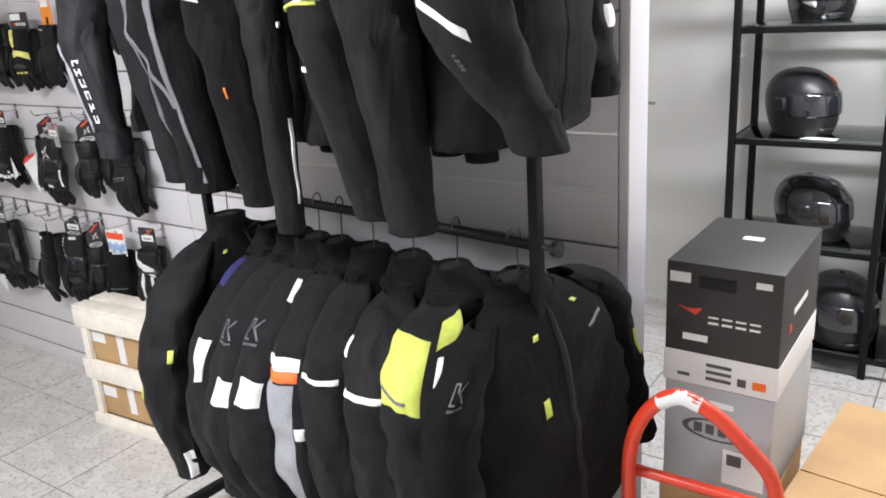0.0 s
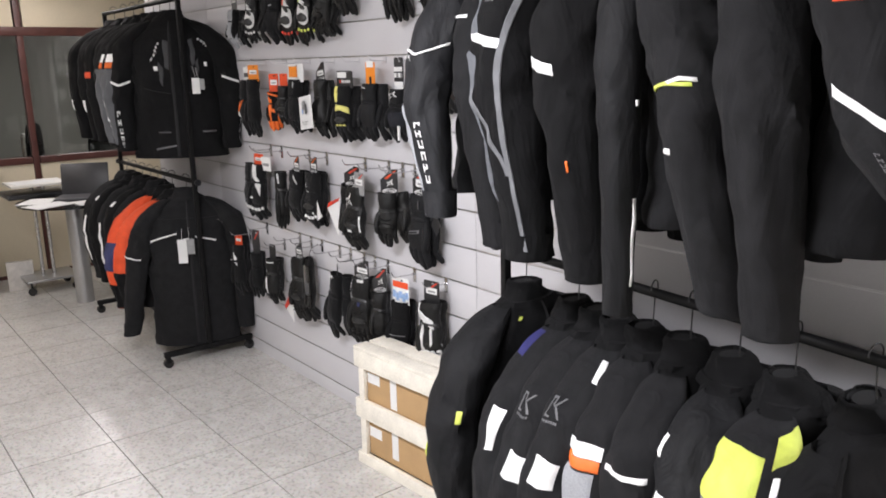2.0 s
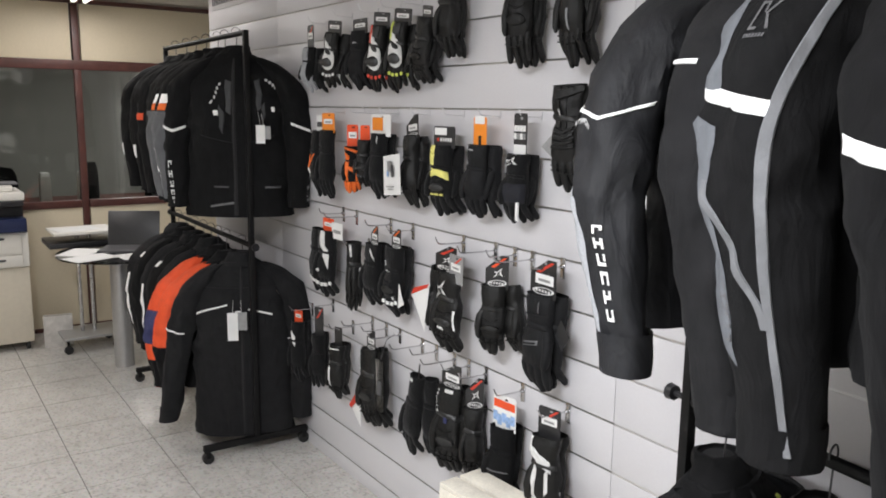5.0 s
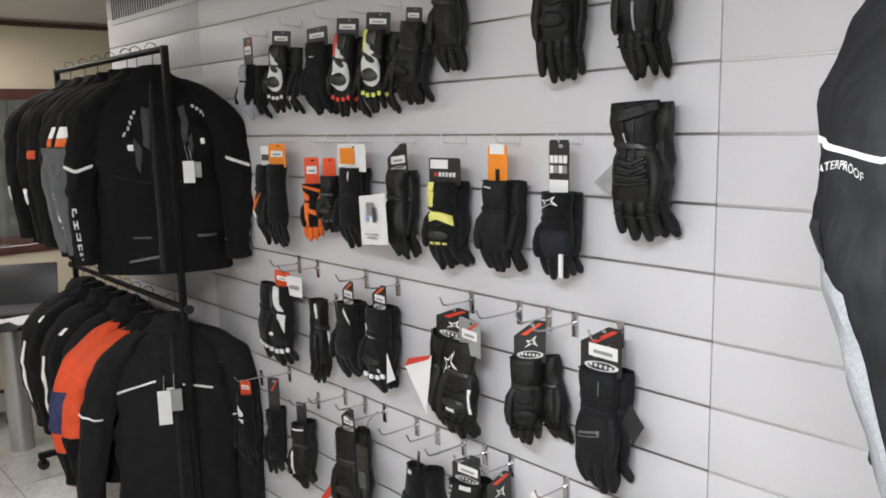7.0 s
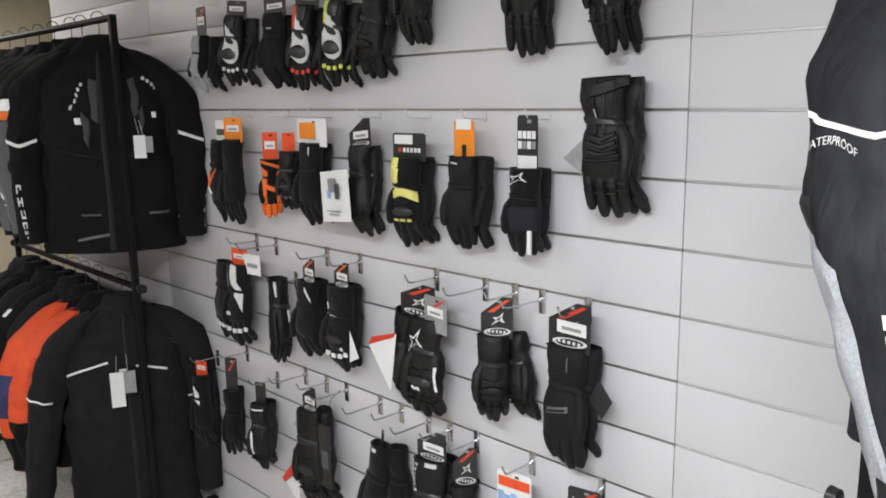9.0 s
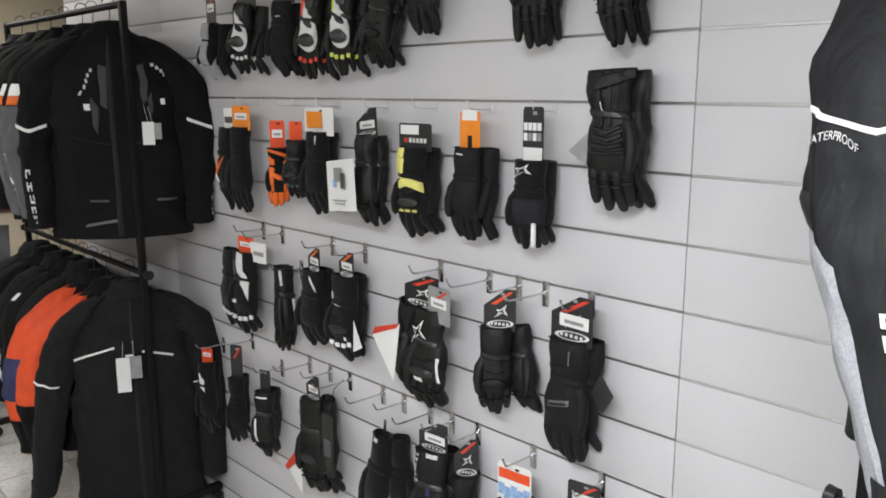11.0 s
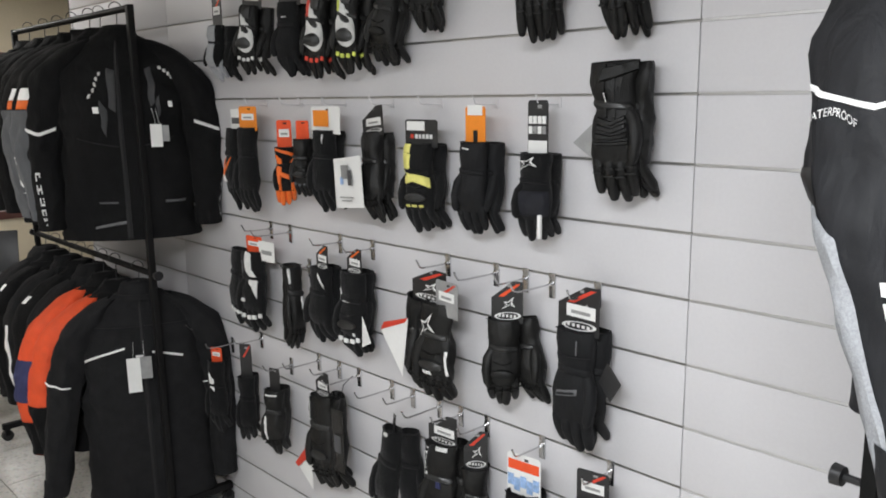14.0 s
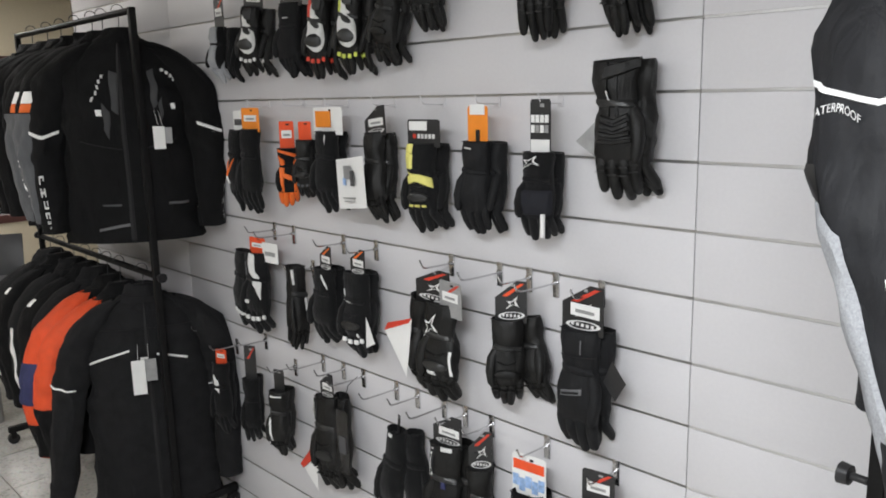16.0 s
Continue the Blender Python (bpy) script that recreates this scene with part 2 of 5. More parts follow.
def tube(points, radius, sides=8, bm=None, closed=False):
    """A round bar along a line of points; radius is one number or one a point."""
    bm = bm or bmesh.new()
    pts = [Vector(p) for p in points]
    radii = radius if isinstance(radius, (list, tuple)) else [radius] * len(pts)
    rings, side = [], None
    for i, p in enumerate(pts):
        a, b = pts[max(i - 1, 0)], pts[min(i + 1, len(pts) - 1)]
        d = (b - a).normalized()
        if side is None:
            side = d.orthogonal().normalized()
        side = (side - d * side.dot(d)).normalized()
        up = d.cross(side)
        rings.append([bm.verts.new(p + radii[i] * (math.cos(k * math.tau / sides) * side + math.sin(k * math.tau / sides) * up)) for k in range(sides)])
    for r, s in zip(rings, rings[1:]):
        for k in range(sides):
            bm.faces.new((r[k], r[(k + 1) % sides], s[(k + 1) % sides], s[k]))
    bm.faces.new(rings[0])
    bm.faces.new(rings[-1])
    return bm


def rounded(points, per=6):
    """A smooth line through the points."""
    p = [Vector(q) for q in points]
    p = [2 * p[0] - p[1], *p, 2 * p[-1] - p[-2]]
    out = []
    for i in range(1, len(p) - 2):
        for k in range(per):
            t = k / per
            a, b, c, d = p[i - 1], p[i], p[i + 1], p[i + 2]
            out.append(0.5 * (2 * b + (c - a) * t + (2 * a - 5 * b + 4 * c - d) * t * t + (3 * b - a - 3 * c + d) * t ** 3))
    return out + [p[-2]]


def steps(rows, v):
    """Values of a table of rows at v from 0 to 1, smoothly from row to row."""
    f = v * (len(rows) - 1)
    i = min(int(f), len(rows) - 2)
    t = f - i
    a, b, c, d = rows[max(i - 1, 0)], rows[i], rows[i + 1], rows[min(i + 2, len(rows) - 1)]
    return [0.5 * (2 * q + (r - p) * t + (2 * p - 5 * q + 4 * r - s) * t * t + (3 * q - p - 3 * r + s) * t ** 3) for p, q, r, s in zip(a, b, c, d)]


class Skin:
    """A lofted cloth or leather form. Rows give centre x, y, z, half width and half depth; angle 0 is +x, -90 is the front (-y)."""

    def __init__(self, rows, seed=0.0, crease=0.05, size=7.0, square=2.0, folds=0.0):
        self.rows, self.seed, self.crease, self.size, self.square, self.folds = rows, seed, crease, size, square, folds

    def centre(self, v):
        x, y, z, w, d = steps(self.rows, v)
        return Vector((x, y, z))

    def at(self, angle, v, lift=0.0):
        x, y, z, w, d = steps(self.rows, min(max(v, 0), 1))
        a = radians(angle)
        c, s = math.cos(a), math.sin(a)
        e = 2.0 / self.square
        ux, uy = math.copysign(abs(c) ** e, c), math.copysign(abs(s) ** e, s)
        q = Vector((ux * 1.3, uy * 1.3, z * self.size + self.seed * 13.7))
        k = 1 + self.crease * (noise.noise(q * 1.2) + 0.5 * noise.noise(q * 2.7 + Vector((5, 1, 3))))
        k += self.folds * math.sin(z * 62 + 2.5 * ux + 3 * noise.noise(q)) * (0.6 + 0.6 * noise.noise(q * 0.7))
        return Vector((x + ux * (w * k + lift), y + uy * (d * k + lift), z))

    def mesh(self, around=24, along=18, cap_top=True, cap_low=True, bm=None):
        bm = bm or bmesh.new()
        rings = [[bm.verts.new(self.at(360 * i / around, j / along)) for i in range(around)] for j in range(along + 1)]
        for r, s in zip(rings, rings[1:]):
            for i in range(around):
                bm.faces.new((r[i], r[(i + 1) % around], s[(i + 1) % around], s[i]))
        for ring, wanted, up in ((rings[0], cap_top, -1), (rings[-1], cap_low, 1)):
            if wanted:
                mid = sum((v.co for v in ring), Vector()) / around
                inner = [bm.verts.new(mid + (v.co - mid) * 0.86 + Vector((0, 0, 0.02 * up))) for v in ring]
                for i in range(around):
                    bm.faces.new((ring[i], ring[(i + 1) % around], inner[(i + 1) % around], inner[i]))
                bm.faces.new(inner)
        return bm

    def patch(self, a0, a1, v0, v1, skew=0.0, vee=0.0, taper=1.0, lift=0.003, across=8, down=5):
        """A piece of cloth sewn on: from angle a0 to a1 and from v0 to v1; skew and vee slant its ends, taper narrows it downwards."""
        bm = bmesh.new()
        across, down = max(across, int(abs(a1 - a0) / 6)), max(down, int(abs(v1 - v0) * 60))
        lift = lift + 0.0015
        mid = (a0 + a1) / 2
        grid = []
        for j in range(down + 1):
            row = []
            for i in range(across + 1):
                f, g = i / across, j / down
                u = 2 * f - 1
                width = 1 + (taper - 1) * g
                a = mid + (a1 - a0) / 2 * u * width
                edge = 0.0 if 0 < i < across and 0 < j < down else 0.75
                row.append(bm.verts.new(self.at(a, v0 + (v1 - v0) * g + skew * u + vee * abs(u), lift * (1 - edge))))
            grid.append(row)
        for r, s in zip(grid, grid[1:]):
            for i in range(across):
                bm.faces.new((r[i], r[i + 1], s[i + 1], s[i]))
        return bm

    def ribbon(self, path, width, lift=0.0045):
        """A smooth tape sewn along a path of (angle, place along), width in degrees."""
        bm = bmesh.new()
        line = rounded([(a / 100, v, 0) for a, v in path], 8)
        rows = [[bm.verts.new(self.at(p.x * 100 + width * u, p.y, lift * h)) for u, h in ((-0.5, 0.3), (-0.38, 1), (0, 1.05), (0.38, 1), (0.5, 0.3))] for p in line]
        for r, q in zip(rows, rows[1:]):
            for i in range(4):
                bm.faces.new((r[i], r[i + 1], q[i + 1], q[i]))
        return bm

    def line_of_marks(self, a, v0, v1, count, width=6.0, slant=0.0, lift=0.004, fill=0.7):
        """Marks of print in a row down the skin."""
        bm = bmesh.new()
        step = (v1 - v0) / count
        if count == 1:
            strokes = [((-1, 0), (-0.8, 0), (-0.8, 0.8), (-1, 0.8)), ((-0.45, 0), (-0.25, 0), (-0.25, 0.32), (-0.45, 0.32)), ((-1, 0.72), (-0.25, 0.72), (-0.25, 0.8), (-1, 0.8)), ((-1, 0), (-0.25, 0), (-0.25, 0.08), (-1, 0.08)), ((-0.3, 0.34), (0.6, 0.0), (0.9, 0.0), (-0.1, 0.40)), ((-0.1, 0.40), (0.1, 0.36), (1, 0.8), (0.7, 0.8))]
            strokes += [((-1 + 0.3 * q, 0.9), (-0.8 + 0.3 * q, 0.9), (-0.8 + 0.3 * q, 1.0), (-1 + 0.3 * q, 1.0)) for q in range(7)]
            for quad in strokes:
                bm.faces.new([bm.verts.new(self.at(a + width * b, v0 + step * g, lift)) for b, g in quad])
            return bm
        for k in range(count):
            va, vb = v0 + k * step, v0 + (k + fill) * step
            ac = a + slant * (k + 0.5)
            for b0, b1, g0, g1 in ((-width, -width * 0.45, 0, 1), (width * 0.45, width, 0, 1 if k % 2 else 0.6), (-width, width, 0.35 * (k % 3), 0.35 * (k % 3) + 0.3)):
                q = [bm.verts.new(self.at(ac + b, va + (vb - va) * g, lift)) for b, g in ((b0, g0), (b1, g0), (b1, g1), (b0, g1))]
                bm.faces.new(q)
        return bm


def lettering(text, size):
    """Points and faces of a word in the built-in font, from 0 to its width along x."""
    cu = bpy.data.curves.new("word", "FONT")
    cu.body, cu.size = text, size
    ob = bpy.data.objects.new("word", cu)
    scene.collection.objects.link(ob)
    me = ob.evaluated_get(bpy.context.evaluated_depsgraph_get()).to_mesh()
    bm = bmesh.new()
    bm.from_mesh(me)
    bpy.data.objects.remove(ob)
    bpy.data.curves.remove(cu)
    return bm


def word_on(name, text, size, mat, parent, m, label=""):
    bm = lettering(text, size)
    bmesh.ops.transform(bm, matrix=m, verts=bm.verts)
    return part(name, bm, mat, parent, label)


def sheet(points, thick=0.0012, bm=None):
    """A thin card of the given outline (in order), with thickness."""
    bm = bm or bmesh.new()
    p = [Vector(q) for q in points]
    nrm = (p[1] - p[0]).cross(p[2] - p[0]).normalized() * thick
    a, b = [bm.verts.new(q) for q in p], [bm.verts.new(q + nrm) for q in p]
    bm.faces.new(a)
    bm.faces.new(b[::-1])
    for i in range(len(p)):
        bm.faces.new((a[i], b[i], b[(i + 1) % len(p)], a[(i + 1) % len(p)]))
    return bm


def card(x0, x1, z0, z1, y=0.0, thick=0.0012):
    return sheet([(x0, y, z0), (x1, y, z0), (x1, y, z1), (x0, y, z1)], thick)


# ---- setting ----
def setting(name, bm, mat, label, category):
    return solid(name, bm, mat, label, category, kind="structure")


setting("floor", box(-9.6, 3.8, -4.2, 2.2, -0.12, -0.006, 0), GROUT, "grey mortar bed under polished granite floor tiles", "floor")
setting("ceiling", box(-9.6, 3.8, -4.2, 2.2, CEILING, CEILING + 0.1, 0), CEIL, "plain off-white painted ceiling", "ceiling")
setting("wall_north", box(-9.6, 3.8, 2.0, 2.15, 0, CEILING, 0), WHITE_WALL, "plain white painted wall behind the helmet shelves", "wall")
setting("wall_south", box(-9.6, 3.8, -4.2, -4.05, 0, CEILING, 0), WHITE_WALL, "plain white painted shop wall", "wall")
setting("wall_east", box(3.7, 3.8, -4.05, 2.0, 0, CEILING, 0), WHITE_WALL, "plain white painted shop wall", "wall")
setting("wall_corridor", box(-9.5, -5.12, -2.5, -2.40, 0, CEILING, 0), CREAM, "cream painted corridor wall", "wall")
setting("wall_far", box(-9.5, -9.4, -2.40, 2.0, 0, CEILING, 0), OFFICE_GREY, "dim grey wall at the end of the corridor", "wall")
setting("baseboard", box(-9.395, -9.375, -2.40, -1.66, 0.0, 0.09, 0.003), DARK_GREY, "dark grey skirting below the corridor end door", "baseboard")

# slat wall: core, boards one above the other in three sheets, metal inserts in the grooves
slat_wall = setting("wall_slats", box(-3.45, 1.742, 0.018, 0.11, 0, CEILING - 0.002, 0), SLAT, "pale grey slatted display wall with metal groove inserts", "wall")
GROOVE, PITCH, FIRST = 0.0065, 0.15, 0.075
levels = [0.0] + [FIRST + PITCH * k for k in range(17)]
levels = [z for z in levels if z < CEILING - 0.02] + [CEILING - 0.002]
for x0, x1 in ((-3.45, -2.4), (-2.4, 0.0), (0.0, 1.742)):
    for z0, z1 in zip(levels, levels[1:]):
        lo = z0 + (GROOVE / 2 if z0 else 0.0)
        hi = z1 - (GROOVE / 2 if z1 < CEILING - 0.01 else 0.0)
        bm = box(x0 + 0.0012, x1 - 0.0012, 0.0, 0.018, lo, hi, 0.0015)
        part("panel", bm, SLAT, slat_wall)
for z in levels[1:-1]:
    for x0, x1 in ((-3.45, -2.4), (-2.4, 0.0), (0.0, 1.742)):
        # left of x=0 the same inserts get a darker metal for shaded grooves
        if x0 == 0.0:
            bm = box(x0 + 0.002, x1 - 0.002, 0.0012, 0.0178, z - GROOVE / 2 + 0.0006, z + GROOVE / 2 - 0.0002, 0)
            part("groove_insert", bm, ALU, slat_wall, "bright aluminium groove insert")
        else:
            bm = box(x0 + 0.002, x1 - 0.002, 0.0070, 0.0178, z - GROOVE / 2 - 0.001, z + GROOVE / 2 + 0.001, 0)
            box(x0 + 0.002, x1 - 0.002, 0.001, 0.0069, z - GROOVE / 2 - 0.0004, z - GROOVE / 2 + 0.0014, 0, bm)
            part("groove_insert", bm, DARK_ALU, slat_wall, "dull metal groove insert")
end_trim = setting("trim_slat_wall_end", box(1.743, 1.772, -0.004, 0.125, 0, CEILING - 0.003, 0.006), SLAT, "pale painted corner strip closing the slatted wall", "trim")
vent = thing("wall_vent", "pale grey slotted ventilation grille high on the slatted wall", "vent", pose(-2.75, -0.0015, 2.36))
part("frame", box(-0.62, 0.62, -0.006, 0.0, -0.075, 0.075, 0.002), SLAT, vent)
# no openings cut: raised dark strips carry the shade of the slots
for k in range(40):
    part("slot", box(-0.6 + k * 0.03, -0.588 + k * 0.03, -0.0085, -0.0058, -0.05, 0.05, 0), DARK_GREY, vent)

# office partition across the end of the room
PX = -5.05
partition = setting("wall_office_partition", box(PX - 0.05, PX - 0.01, -4.05, -2.16, 0, CEILING - 0.002, 0), CREAM, "cream panelled office partition with red-brown frames", "wall")
posts = [-2.14, -1.575, -0.475, 0.62, 1.72]
for y in posts:
    wide = 0.035 if y < -1.5 else 0.024
    part("post", box(PX - 0.055, PX + 0.012, y - wide, y + wide, 0, CEILING - 0.004, 0.004), BROWN, partition)
part("beam", box(PX - 0.06, PX + 0.016, -4.05, 2.0, 1.975, 2.045, 0.004), BROWN, partition)
part("head_rail", box(PX - 0.06, PX + 0.014, -4.05, 2.0, 2.455, 2.485, 0.003), BROWN, partition)
for y0, y1 in zip(posts[1:], posts[2:] + [2.0]):
    part("sill", box(PX - 0.05, PX + 0.014, y0 + 0.03, y1 - 0.026, 0.945, 1.0, 0.004), BROWN, partition)
    part("base_rail", box(PX - 0.05, PX + 0.010, y0 + 0.03, y1 - 0.026, 0.0, 0.03, 0.003), BROWN, partition)
    part("panel", box(PX - 0.04, PX, y0 + 0.03, y1 - 0.026, 0.031, 0.944, 0.002), CREAM, partition)
    pane = part("pane", box(PX - 0.028, PX - 0.02, y0 + 0.03, y1 - 0.026, 1.001, 1.974, 0), PANE, partition, "dim office window pane")
    pane.visible_shadow = False
for y0, y1 in zip([-4.05] + posts, posts + [2.0]):
    part("panel", box(PX - 0.04, PX, y0 + 0.036, y1 - 0.036, 2.046, 2.454, 0.002), CREAM, partition)
part("door_head", box(PX - 0.05, PX + 0.010, -2.10, -1.612, 1.87, 1.974, 0.003), BROWN, partition)
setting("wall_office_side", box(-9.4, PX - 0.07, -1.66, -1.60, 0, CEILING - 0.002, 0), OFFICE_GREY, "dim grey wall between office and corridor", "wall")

# open door leaf against the side wall and the grey door at the corridor's end
leaf = setting("door_1", box(-4.98, -4.48, -2.205, -2.17, 0.02, 1.87, 0.003), CREAM, "cream door standing open with a dark edge", "door")
part("edge_strip", box(-4.478, -4.462, -2.21, -2.165, 0.02, 1.1, 0.002), BROWN, leaf)
part("handle", tube([(-4.53, -2.168, 1.10), (-4.53, -2.12, 1.10), (-4.62, -2.115, 1.10)], 0.010), DARK_PLASTIC, leaf, "black lever handle")
far_door = setting("door_2", box(-9.395, -9.355, -2.30, -1.70, 0.09, 2.0, 0.003), GREY_DOOR, "closed grey door with a white paper notice", "door")
part("frame_side", box(-9.396, -9.345, -2.345, -2.302, 0.0, 2.05, 0.003), BROWN, far_door)
part("frame_side", box(-9.396, -9.345, -1.698, -1.665, 0.0, 2.05, 0.003), BROWN, far_door)
part("frame_head", box(-9.396, -9.345, -2.302, -1.698, 2.001, 2.05, 0.003), BROWN, far_door)
notice = part("notice", box(-9.353, -9.350, -2.15, -1.99, 1.53, 1.72, 0), PAPER, far_door, "white paper notice")
part("print", box(-9.3495, -9.348, -2.12, -2.02, 1.61, 1.64, 0), DARK_GREY, notice)
setting("wall_side", box(PX + 0.02, -3.75, -2.36, -2.22, 0, CEILING - 0.002, 0), CREAM, "cream side wall beside the corridor door", "wall")

# ceiling lights, one seen, the others unseen and added for their light
for x, y, watts, tint in LAMPS:
    turn = 0
    lamp = thing("ceiling_light", "white batten light with fluorescent tubes under the ceiling", "light", pose(x, y, CEILING - 0.001, 0, 0, turn), "ceiling lights")
    part("housing", box(-0.62, 0.62, -0.09, 0.09, -0.045, 0, 0.006), OFF_WHITE, lamp)
    for s in (-0.04, 0.04):
        part("tube", tube([(-0.59, s, -0.062), (0.59, s, -0.062)], 0.013), TUBE, lamp, "glowing white fluorescent tube")
        for e in (-0.60, 0.60):
            part("socket", box(e - 0.012, e + 0.012, s - 0.016, s + 0.016, -0.08, -0.04, 0.003), OFF_WHITE, lamp)
    data = bpy.data.lights.new("ceiling_glow", "AREA")
    data.shape, data.size, data.size_y, data.energy, data.color = "RECTANGLE", 1.18, 0.14, watts, tint
    glow = new("ceiling_glow", data)
    glow.matrix_basis = pose(x, y, CEILING - 0.085, 0, 0, turn)


# ---- clothes rails ----
def clothes_rail(label, a, b, low, top, foot, knobs=True):
    """A double-tier rail between the posts a and b."""
    a, b = Vector((*a, 0)), Vector((*b, 0))
    d = b - a
    turn = math.degrees(math.atan2(d.y, d.x))
    length = d.length
    rail = thing("clothes_rail", label, "clothes rail", pose(a.x, a.y, 0, 0, 0, turn), "double clothes rails")
    for x in (0, length):
        part("post", box(x - 0.0125, x + 0.0125, -0.0125, 0.0125, 0.06, top + 0.012, 0.003), STEEL, rail)
        base = part("foot_bar", box(x - 0.015, x + 0.015, -foot, foot, 0.062, 0.092, 0.003), STEEL, rail)
        for s in (-1, 1):
            c = part("castor", tube([(x - 0.012, s * (foot - 0.02), 0.028), (x + 0.012, s * (foot - 0.02), 0.028)], 0.028, 14), RUBBER, rail)
            part("fork", box(x - 0.018, x + 0.018, s * (foot - 0.02) - 0.012, s * (foot - 0.02) + 0.012, 0.03, 0.063, 0.003), STEEL, rail)
        if knobs:
            k = 0.06 if x else -0.06
            part("knob", tube([(x + k * 0.25, 0, low), (x + k * 0.7, 0, low), (x + k * 0.72, 0, low), (x + k, 0, low)], [0.007, 0.007, 0.017, 0.019], 10), DARK_PLASTIC, rail)
    part("rail", tube([(0.014, 0, top), (length - 0.014, 0, top)], 0.0125, 12), STEEL, rail)
    part("rail", tube([(0.014, 0, low), (length - 0.014, 0, low)], 0.0125, 12), STEEL, rail)
    part("base_bar", box(0.016, length - 0.016, -0.012, 0.012, 0.064, 0.086, 0.003), STEEL, rail)
    return rail


NEAR_A, NEAR_B, NEAR_LOW, NEAR_TOP = (0.485, -0.295), (1.735, -0.44), 1.115, 2.12
FAR_A, FAR_B, FAR_LOW, FAR_TOP = (-3.52, -0.25), (-2.125, -0.275), 1.06, 2.06
clothes_rail("black steel double clothes rail packed with riding jackets", NEAR_A, NEAR_B, NEAR_LOW, NEAR_TOP, 0.27)
clothes_rail("black steel double clothes rail standing against the slatted wall", FAR_A, FAR_B, FAR_LOW, FAR_TOP, 0.27)


# ---- riding jackets ----
WIRE = material("dull_steel_wire", (0.10, 0.10, 0.105), 0.45, 1.0, spread=0.1)


def jacket(label, m, cloth=None, sleeve_cloth=None, wide=1.0, long=0.68, arm=0.60, spread=0.055, seed=0.0, thick=1.0, body=(), sleeve=(), marks=(), zip_mat=None, drop=0.0, tags=(), bulk=1.0, elbow=0.02, deep=False, sway=0.0, swing=0.0, kick=0.0, taper=1.0, tapes=(), squeeze=0.0):
    """A jacket on a hanger whose hook holds the rail at the local origin. Front is -y. body: patches (a0, a1, v0, v1, material, skew, vee, taper);
    sleeve: the same with a leading side (-1 or 1) and angles from straight outwards, 90 being the front."""
    cloth = cloth or CLOTH
    sleeve_cloth = sleeve_cloth or cloth
    j = thing("riding_jacket", label, "jacket", m @ pose(0, 0, 0, 0, sway, 0), "riding jackets on rails")
    t = -0.075 - drop
    rows = [(0, 0, t - 0.030, 0.070 * wide, 0.056), (0, 0, t - 0.058, 0.118 * wide, 0.070), (0, 0, t - 0.098, 0.165 * wide, 0.084 * thick),
            (0, 0, t - 0.155, 0.203 * wide, 0.100 * thick), (0, 0, t - 0.26, 0.222 * wide, 0.114 * thick), (0, 0, t - 0.40, 0.228 * wide, 0.116 * thick),
            (0, 0, t - 0.54, 0.232 * wide, 0.112 * thick), (0, 0, t - long, 0.242 * wide, 0.108 * thick)]
    skin = Skin(rows, seed, 0.10, 7.0, 2.3, 0.028)
    trunk = part("body", skin.mesh(48, 44), cloth, j)
    neck = Skin([(0.012 * math.sin(seed), 0.024, t + 0.012, 0.040, 0.034), (0.010 * math.sin(seed), 0.020, t + 0.008, 0.054, 0.044), (0, 0.010, t - 0.016, 0.066, 0.058), (0, 0, t - 0.052, 0.108, 0.074)], seed + 3, 0.26, 20)
    part("collar", neck.mesh(24, 10), cloth, j)
    part("lining", Skin([(0, 0.020, t + 0.008, 0.042, 0.034), (0, 0.014, t - 0.012, 0.042, 0.036)], seed, 0.0).mesh(16, 2), LINING, j)
    for s in (-1, 1):
        o = 0.165 * wide
        r = 0.080 * (0.6 + 0.4 * thick) * bulk
        bend = elbow * math.sin(seed * 7 + s)
        e = spread + 0.025 * wide
        drops = (0.044, 0.086, 0.18, 0.30, 0.40, 0.50, arm - 0.02, arm + 0.03)
        arms = [(s * (o - 0.075), 0, t - drops[0], 0.026, 0.036), (s * (o - 0.012), 0, t - drops[1], r * 0.72, r * 0.82), (s * (o + 0.05 + e * 0.3), bend * 0.3, t - drops[2], r * 0.94, r),
                (s * (o + 0.07 + e * 0.65), bend, t - drops[3], r * 0.90, r * 0.97), (s * (o + 0.07 + e * 0.9), bend * 1.3 - 0.01, t - drops[4], r * 0.88, r * 0.95),
                (s * (o + 0.07 + e), bend - 0.025, t - drops[5], r * 0.78, r * 0.80), (s * (o + 0.06 + e), bend * 0.6 - 0.05, t - drops[6], r * 0.60, r * 0.62), (s * (o + 0.06 + e), bend * 0.5 - 0.055, t - drops[7], r * 0.60, r * 0.60)]
        hang = [max(0.0, (t - z - 0.15) / (arm - 0.15)) ** 1.6 for x, y, z, w, d in arms]
        arms = [(x - kick * f, y - swing * f, z, w * (1 + (taper - 1) * f), d * (1 + (taper - 1) * f)) for (x, y, z, w, d), f in zip(arms, hang)] if s < 0 else [(x - squeeze * min(1.0, (t - z) / 0.2), y, z, w, d) for x, y, z, w, d in arms]
        limb = Skin(arms, seed * 1.7 + s * 2, 0.17, 9.0, 2.0, 0.045)
        arm_ob = part("sleeve", limb.mesh(32, 48), sleeve_cloth, j)
        cuff = Skin([(*arms[-2][:2], t - arm + 0.035, r * 0.615, r * 0.635), (*arms[-1][:2], t - arm - 0.034, r * 0.57, r * 0.57)], seed, 0.10, 12)
